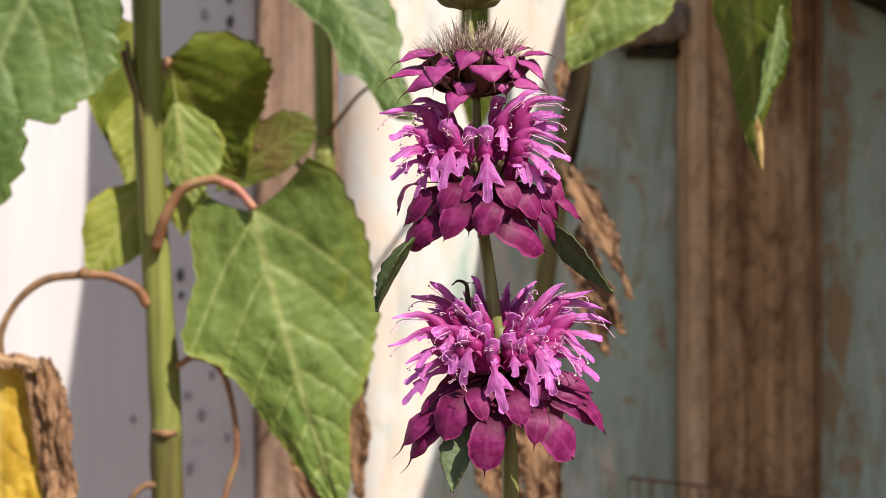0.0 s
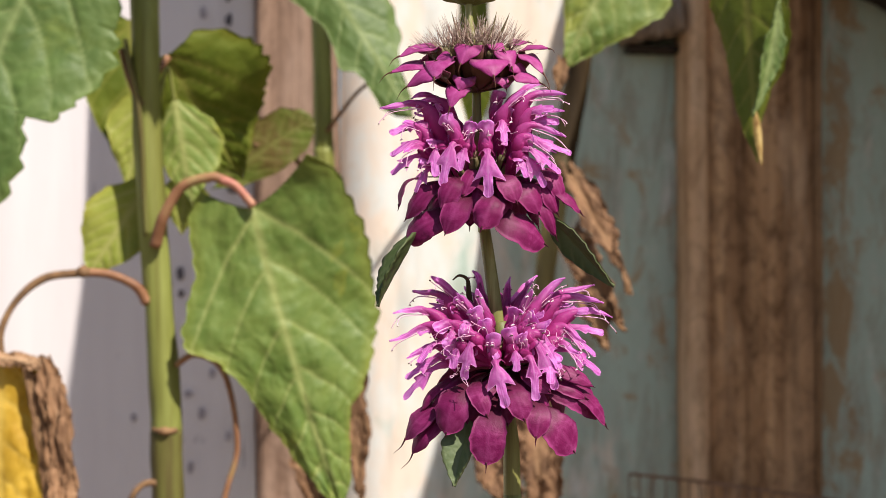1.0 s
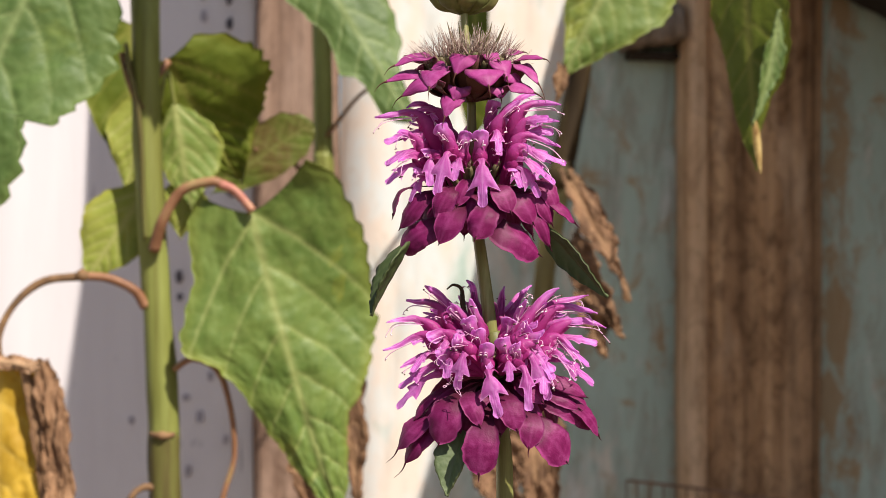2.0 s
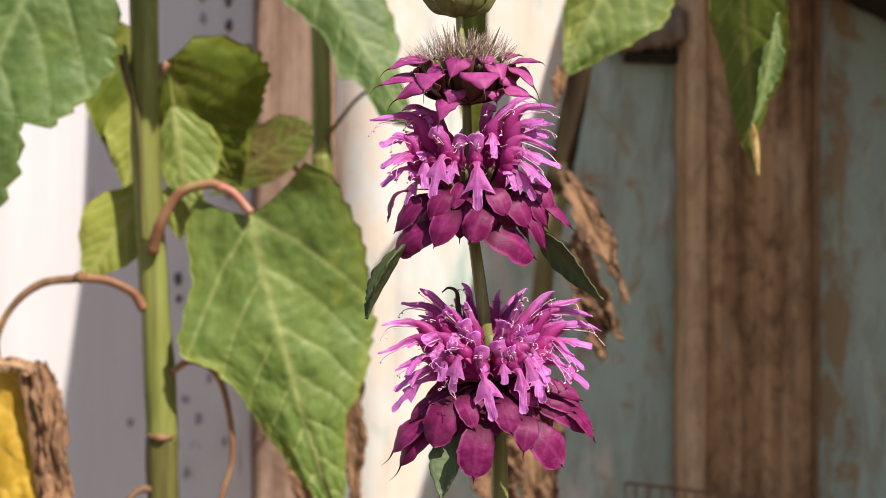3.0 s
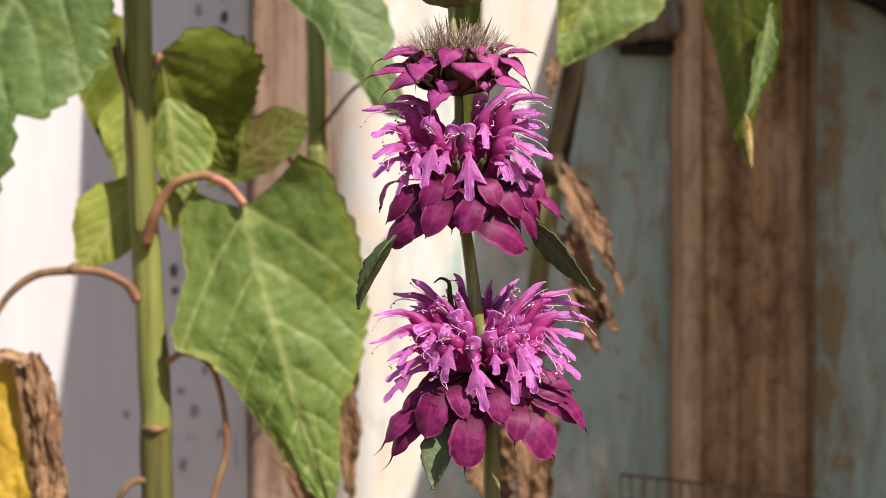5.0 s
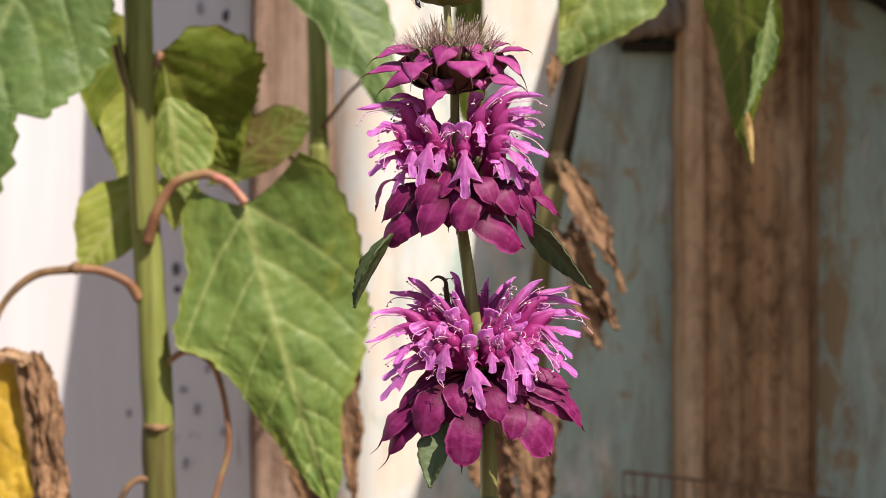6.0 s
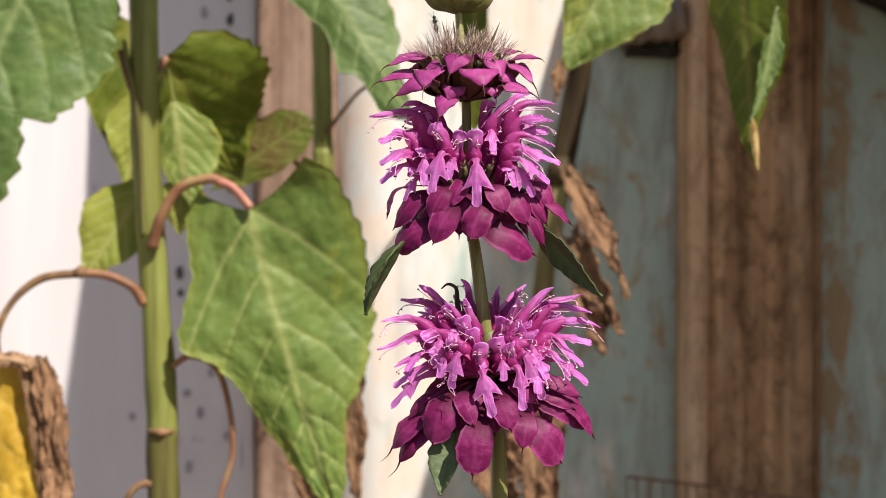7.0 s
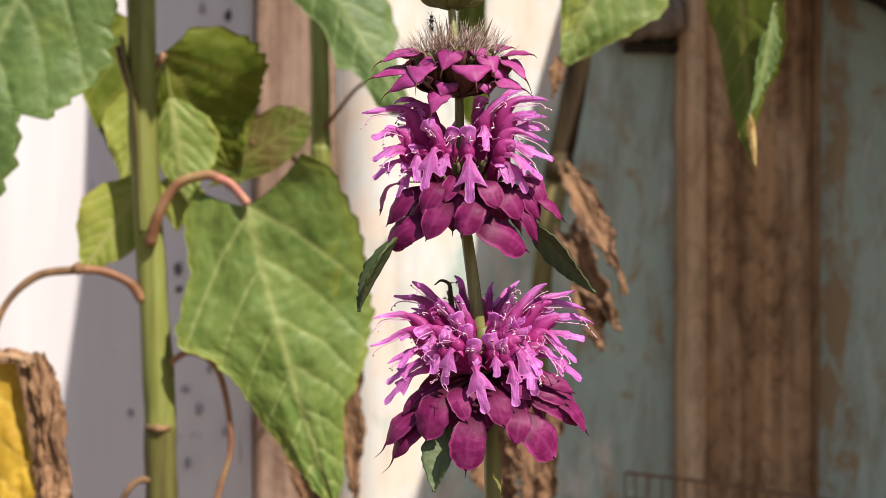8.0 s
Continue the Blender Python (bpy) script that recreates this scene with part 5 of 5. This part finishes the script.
for az, reach in ((-60, 7.5), (-40, 5.5), (55, 6.5), (78, 9.0), (150, 6.0), (-130, 7.0)):
    spike_foot = Vector(TOP) + outward(az) * reach * 0.6 * MM + Vector((0, 0, 0.0130))
    spike_tip = Vector(TOP) + outward(az) * reach * MM + Vector((0, 0, 0.0205))
    part("calyx_tooth", tube_mesh([spike_foot, spike_foot.lerp(spike_tip, 0.5) + outward(az) * 0.2 * MM, spike_tip], [0.00055, 0.00035, 0.00004], sides=6, steps=4), CALYX, bee_balm, "dark pointed calyx tooth", BALM_BASE)

# middle whorl: florets
floret(MID, (0.7, 8.0, 3.6), (0.9, 12.0, 11.5), (0.5, 13.0, 16.9), (1.2, 15.0, -2.7), 1.0, 1.35)
floret(MID, (-5.1, 4.8, 3.5), (-6.6, 10.0, 13.4), (-9.5, 12.9, 18.6), (-10.4, 12.2, 0.3), 1.0, 1.2)
floret(MID, (-3.9, 4.5, 3.8), (-4.0, 9.2, 11.7), (-2.3, 10.8, 16.8), (-6.1, 11.5, 4.3), 0.9, 0.8)
floret(MID, (-7.7, 2.4, 3.3), (-12.5, 5.2, 17.9), (-26.5, 7.0, 20.1), (-23.9, 7.0, 14.2), 1.05, 0.5)
floret(MID, (-8.0, 2.8, 2.7), (-14.8, 5.6, 13.8), (-20.5, 10.4, 16.0), (-23.6, 7.0, 8.4), 1.0, 0.6)
floret(MID, (-7.7, 2.8, 2.1), (-15.4, 6.0, 9.9), (-20.2, 13.0, 8.3), (-23.6, 7.0, 3.7), 1.0, 0.8)
floret(MID, (-7.4, 3.2, 1.8), (-13.3, 6.9, 6.3), (-16.2, 7.8, 6.3), (-17.4, 7.6, -1.0), 0.9, 0.8)
floret(MID, (-3.3, 3.7, 5.0), (-9.2, 3.6, 21.9), (-17.1, 6.4, 20.7), (-14.8, 5.6, 13.8), 0.95, 0.6)
floret(MID, (5.6, 2.4, 3.6), (4.4, 10.1, 18.9), (11.0, 11.6, 24.8), (5.4, 14.0, 11.4), 1.0, 0.6)
floret(MID, (6.8, 2.4, 3.6), (9.4, 9.0, 19.6), (21.3, 11.1, 23.2), (18.1, 12.5, 20.1), 1.05, 0.5)
floret(MID, (7.4, 2.4, 3.6), (10.5, 9.2, 17.0), (20.8, 12.0, 18.7), (19.5, 10.2, 16.9), 1.05, 0.5)
floret(MID, (7.7, 2.8, 3.3), (9.6, 10.2, 13.7), (21.1, 11.4, 12.4), (22.6, 10.6, 8.4), 1.05, 0.7)
floret(MID, (8.0, 2.8, 3.0), (9.2, 11.8, 11.5), (18.8, 11.4, 8.1), (19.9, 11.4, 3.5), 1.05, 0.9)
floret(MID, (6.7, 4.4, 2.6), (9.5, 11.6, 9.5), (12.9, 12.5, 11.5), (16.0, 10.3, 0.1), 1.05, 1.0)
floret(MID, (6.1, 5.2, 2.9), (8.4, 11.2, 8.4), (9.8, 12.7, 6.0), (11.2, 12.8, 2.5), 0.9, 0.9)
floret(MID, (4.2, -0.0, 5.2), (7.2, -0.0, 23.1), (16.2, -5.1, 28.5), (14.8, -2.2, 25.2), 0.95, 0.4)
floret(MID, (-3.2, -2.4, 5.4), (-11.3, -0.0, 23.1), (-18.5, -0.0, 23.7), (-17.0, -0.0, 20.8), 0.95, 0.4)
floret(MID, (3.6, 1.8, 6.6), (3.4, 6.1, 21.0), (4.7, 8.8, 24.3), (5.0, 9.8, 18.1), 0.9, 0.6)
floret(MID, (-6.3, 5.0, 2.9), (-11.3, 8.3, 11.8), (-14.2, 9.4, 11.7), (-12.1, 11.9, 2.9), 0.95, 0.8)
for az, turn in ((115, 0), (150, 2), (-172, -2), (-138, 1), (-112, 0)):
    floret(MID, outward_mm(az, 5, 2), outward_mm(az, 9, 17), outward_mm(az, 19, 21 + turn), outward_mm(az, 18, 6), 1.0, 0.8)
# lower whorl: florets
floret(LOW, (-4.0, 4.5, -1.1), (-15.5, 5.2, 8.7), (-28.1, 7.0, 11.4), (-21.6, 7.0, 6.4), 1.05, 0.4)
floret(LOW, (-4.0, 5.7, -1.3), (-15.2, 6.0, 5.8), (-29.1, 7.0, 3.8), (-21.3, 11.1, -0.8), 1.1, 0.4)
floret(LOW, (-4.0, 3.1, -0.0), (-13.1, 4.0, 12.7), (-23.3, -0.0, 16.4), (-19.1, -0.0, 11.9), 1.0, 0.4)
floret(LOW, (-3.4, 3.7, 0.3), (-9.0, 3.2, 12.7), (-17.8, 6.0, 21.3), (-13.1, 5.6, 12.2), 1.05, 0.4)
floret(LOW, (-1.9, -3.5, 0.3), (-3.7, -4.7, 12.3), (-7.0, -7.2, 22.5), (-7.0, -7.2, 11.6), 1.1, 0.4)
floret(LOW, (-2.9, 6.4, -0.9), (-14.0, 6.0, 2.0), (-24.6, 7.0, -0.3), (-24.8, 7.0, -5.3), 1.0, 0.8)
floret(LOW, (-2.6, 7.6, -1.6), (-14.0, 7.7, -0.2), (-20.7, 7.3, -2.3), (-25.4, 7.0, -10.5), 1.05, 0.8)
floret(LOW, (-2.7, 8.6, -1.3), (-11.2, 12.8, 4.2), (-15.5, 12.7, 3.9), (-12.6, 14.2, -2.0), 1.05, 0.7)
floret(LOW, (-1.8, 8.8, -1.3), (-7.4, 14.2, 6.1), (-10.9, 15.6, 7.6), (-10.0, 14.9, -4.8), 1.05, 0.9)
floret(LOW, (-2.0, 6.7, -0.9), (-5.9, 10.4, 8.7), (-7.4, 11.9, 13.1), (-7.4, 11.9, 1.0), 1.0, 0.6)
floret(LOW, (-1.3, 9.9, -1.5), (-2.3, 14.8, 1.8), (-3.2, 15.7, 7.0), (0.7, 18.0, -11.5), 1.05, 1.2)
floret(LOW, (-0.9, 7.9, -0.8), (-3.7, 12.5, 5.9), (-5.2, 14.1, 9.5), (-1.5, 15.9, 0.5), 0.9, 0.5)
floret(LOW, (1.1, 8.9, -1.3), (2.8, 14.7, 3.8), (1.6, 15.9, 8.5), (3.3, 16.7, -2.6), 1.0, 0.6)
floret(LOW, (1.7, 8.8, -1.3), (6.3, 14.7, 2.7), (5.0, 16.2, 7.0), (8.1, 17.2, -9.9), 1.05, 0.6)
floret(LOW, (1.7, 8.8, -0.7), (7.2, 14.3, 6.3), (14.0, 14.2, -0.5), (13.4, 14.8, -7.4), 1.2, 0.7)
floret(LOW, (2.0, 7.7, -0.5), (7.5, 13.0, 7.4), (11.3, 16.5, 8.5), (14.5, 15.2, -2.2), 1.05, 0.8)
floret(LOW, (2.3, 7.7, -0.8), (13.5, 10.3, 4.0), (19.2, 14.4, 1.2), (25.5, 7.0, -4.1), 1.05, 0.9)
floret(LOW, (2.4, 6.6, -0.3), (14.4, 7.1, 7.3), (21.3, 11.1, 3.5), (24.3, 7.0, 0.6), 1.0, 0.6)
floret(LOW, (2.4, 5.5, 0.2), (15.4, 5.6, 8.7), (28.7, 7.0, 10.2), (26.4, 7.0, 6.4), 1.05, 0.4)
floret(LOW, (2.2, 4.5, 0.4), (12.5, 4.4, 11.9), (26.4, 7.0, 13.5), (22.6, 7.0, 12.3), 1.05, 0.4)
floret(LOW, (2.3, -3.3, 0.3), (9.9, -0.0, 13.1), (24.2, -0.0, 18.8), (19.3, -5.1, 13.5), 1.05, 0.35)
floret(LOW, (1.6, 4.7, 0.7), (6.2, 6.5, 10.5), (16.2, 6.4, 20.8), (10.6, 10.6, 11.6), 1.15, 0.4)
floret(LOW, (1.4, -3.8, 0.6), (4.5, -5.4, 12.3), (10.1, -8.2, 21.0), (9.5, -7.4, 13.4), 1.0, 0.4)
floret(LOW, (1.0, -2.8, 0.7), (1.7, -4.7, 12.0), (2.8, -7.5, 20.7), (5.3, -8.5, 16.4), 0.95, 0.4)
floret(LOW, (0.9, 5.9, -0.4), (2.5, 10.7, 8.7), (3.8, 12.4, 13.1), (2.6, 13.8, 3.2), 1.0, 0.6)
floret(LOW, (1.5, 6.8, -0.6), (5.6, 11.7, 8.5), (8.1, 13.8, 10.9), (7.2, 14.3, 1.2), 1.0, 0.6)
floret(LOW, (-2.9, 6.4, -0.6), (-11.7, 7.7, 8.5), (-17.5, 9.7, 7.2), (-14.0, 11.3, 0.9), 1.05, 0.6)
floret(LOW, (2.0, 8.8, -1.0), (10.7, 13.2, 1.7), (14.5, 15.2, -0.5), (11.8, 17.4, -5.7), 1.0, 0.8)
floret(LOW, (-2.5, 4.3, -0.2), (-7.3, 5.3, 10.7), (-11.4, 6.3, 15.8), (-10.8, 7.2, 7.9), 1.0, 0.4)
for az, turn in ((118, 0), (150, 2), (180, -2), (-150, 1), (-118, 0)):
    floret(LOW, outward_mm(az, 5, -1), outward_mm(az, 9, 13), outward_mm(az, 18, 17 + turn), outward_mm(az, 18, 3), 1.0, 0.8)


def stamen_tuft(centre, at, count, spread):
    """Curled filaments with pale anthers that crowd in the mouth of a floret."""
    wires = bmesh.new()
    p = spot(centre, at)
    for _ in range(count):
        q = p + Vector([random.uniform(-1, 1) * spread * MM for _ in range(3)])
        way = Vector((random.uniform(-1, 1), random.uniform(-1.2, 0), random.uniform(-1, 1))) * 1.7 * MM
        curl = Vector([random.uniform(-1, 1) * 0.45 * MM for _ in range(3)])
        tube(wires, [q, q + way * 0.5 + curl, q + way, q + way * 1.1 - curl * 0.6], [0.00008, 0.00008, 0.00008, 0.00015], sides=5, steps=4)
    tagged(part("stamen", wires, STAMEN, bee_balm, "tuft of curled pale pink stamens", BALM_BASE), kind="stuff")


stamen_tuft(MID, (5.6, 10.0, 13.0), 7, 1.6)
stamen_tuft(MID, (-4.5, 12.5, 14.0), 4, 1.4)
stamen_tuft(MID, (13.0, 12.0, 5.0), 4, 1.6)
stamen_tuft(LOW, (6.0, 12.0, 11.5), 10, 2.2)
stamen_tuft(LOW, (-7.5, 13.0, 7.5), 10, 2.4)
stamen_tuft(LOW, (-11.5, 15.5, -2.0), 10, 2.2)
stamen_tuft(LOW, (14.0, 14.0, 5.0), 11, 2.4)
stamen_tuft(LOW, (4.0, 15.0, 3.0), 5, 1.8)
stamen_tuft(LOW, (19.0, 9.0, 2.0), 6, 2.0)
stamen_tuft(LOW, (-15.5, 12.0, 4.0), 5, 1.8)

# a withered brown floret among the fresh ones
withered = bmesh.new()
tube(withered, [spot(LOW, (-7.0, -5.0, 10.0)), spot(LOW, (-8.2, -5.0, 16.0)), spot(LOW, (-8.6, -4.6, 20.0)), spot(LOW, (-10.8, -4.2, 21.2)), spot(LOW, (-12.6, -4.0, 20.0))], [0.0007, 0.0009, 0.0006, 0.0004, 0.0002], sides=8, steps=6, rough=0.5)
part("withered_floret", withered, ANTHER, bee_balm, "shrivelled dark brown floret", BALM_BASE)

# younger florets crowded behind the front ones
for az, reach, rise, hang in ((-72, 17, 15, 6), (-52, 14, 17, 8), (-30, 12, 18, 9), (34, 13, 18, 9), (58, 15, 17, 8), (78, 19, 16, 7), (100, 20, 14, 6), (-98, 19, 13, 5)):
    floret(LOW, outward_mm(az, 3, 0), outward_mm(az, 8, 10), outward_mm(az, reach, rise), outward_mm(az + 6, reach * 0.85, hang), 0.95, 0.6)
for az, reach, rise, hang in ((-62, 13, 22, 12), (-84, 17, 17, 8), (40, 12, 20, 11), (66, 15, 16, 8), (88, 18, 22, 13)):
    floret(MID, outward_mm(az, 4, 3), outward_mm(az, 8, 15), outward_mm(az, reach, rise), outward_mm(az - 6, reach * 0.85, hang), 0.9, 0.6)

# the leaves under the whorls
balm_leaf((-0.0071, 0.352, 0.9034), (-0.0184, 0.346, 0.8851), (-0.9, -0.35, -0.45), 0.0115, 0.05, 0.5, "narrow green leaf, darkened as if shaded")
balm_leaf((0.0265, 0.356, 0.9080), (0.0442, 0.350, 0.8892), (0.25, -0.60, -0.85), 0.0082, -0.05, 0.35, "narrow green leaf, darkened as if shaded")
balm_leaf((0.0061, 0.350, 0.8552), (0.0017, 0.344, 0.8391), (-0.55, -1, -0.1), 0.0092, 0.05, 0.6, "small grey-green leaf half in shade", BALM_LEAF_LIT)


# ---- the insect ----
def small_insect():
    body = thing("insect", (0, 0, 0), "tiny black winged insect settling on the calyx bristles", "insect")
    part("thorax", tube_mesh([(0, 0, 0.0002), (0.0001, 0, 0.0010), (0.0002, 0, 0.0017)], [0.0002, 0.00068, 0.0003], sides=10, steps=5), INSECT_BLACK, body)
    part("head", tube_mesh([(0.0002, 0, 0.0016), (0.0003, 0, 0.0021), (0.0003, 0, 0.0025)], [0.0003, 0.00055, 0.0002], sides=10, steps=4), INSECT_BLACK, body)
    part("abdomen", tube_mesh([(0, 0, 0.0004), (-0.0002, 0, -0.0008), (-0.0003, 0, -0.0022)], [0.0003, 0.00072, 0.00015], sides=10, steps=5), INSECT_BLACK, body)
    for s in (-1, 1):
        wing = bmesh.new()
        blade(wing, [Vector((s * 0.0002 + s * 0.00010 * k, 0.0006 + 0.0001 * k, 0.0012 - 0.0007 * k)) for k in range(6)], [0.0002, 0.0004, 0.0006, 0.0007, 0.0005, 0.0001], Vector((1, 0, 0)))
        part("wing", wing, WING, body, "clear wing")
        for k in range(3):
            z = 0.0006 + 0.0004 * k
            part("leg", tube_mesh([(s * 0.0004, -0.0002, z), (s * 0.0009, -0.0005, z - 0.0001), (s * 0.0012, -0.0004, z - 0.0009 + 0.0005 * k)], [0.00008, 0.00006, 0.00004], sides=5, steps=3), INSECT_BLACK, body)
        part("antenna", tube_mesh([(s * 0.0002, -0.0002, 0.0024), (s * 0.0004, -0.0003, 0.0030), (s * 0.0008, -0.0003, 0.0034)], [0.00006, 0.00005, 0.00003], sides=5, steps=3), INSECT_BLACK, body)
    return body


insect = small_insect()


# ---- what moves ----
def swayed(degrees):
    """The bee balm's pose when its stem leans by some degrees in the breeze."""
    return pose(*BALM_BASE, 0, degrees, 0)


def motions():
    sway = [(0, 0.0), (0.5, 0.022), (1, 0.047), (1.5, 0.003), (3, -0.037), (3.5, -0.067), (4, 0.031), (4.5, 0.029),
            (6, -0.026), (6.5, -0.012), (7, 0.032), (7.5, 0.009), (8, -0.022)]
    walk(bee_balm, [(t, swayed(a)) for t, a in sway])
    walk(insect, [
        (0, pose(-0.1735, 0.7905, 1.160, 90, 0, 0)),
        (4.6, pose(-0.1735, 0.7905, 1.160, 90, 0, 0)),
        (5.1, pose(-0.0900, 0.55, 1.090, 30, -10, 0)),
        (5.5, pose(-0.0120, 0.354, 0.9760, 0, -20, 0)),
        (5.8, pose(-0.0030, 0.355, 0.9650, 0, -35, 0)),
        (6, pose(-0.0016, 0.355, 0.9636, 0, -35, 0)),
        (6.5, pose(-0.0003, 0.355, 0.9612, 0, -38, 0)),
        (7, pose(0.0012, 0.355, 0.9592, 0, -20, 0)),
        (7.5, pose(0.0013, 0.355, 0.9578, 0, -12, 0)),
        (8, pose(0.0011, 0.355, 0.9584, 0, -8, 0)),
    ])


motions()
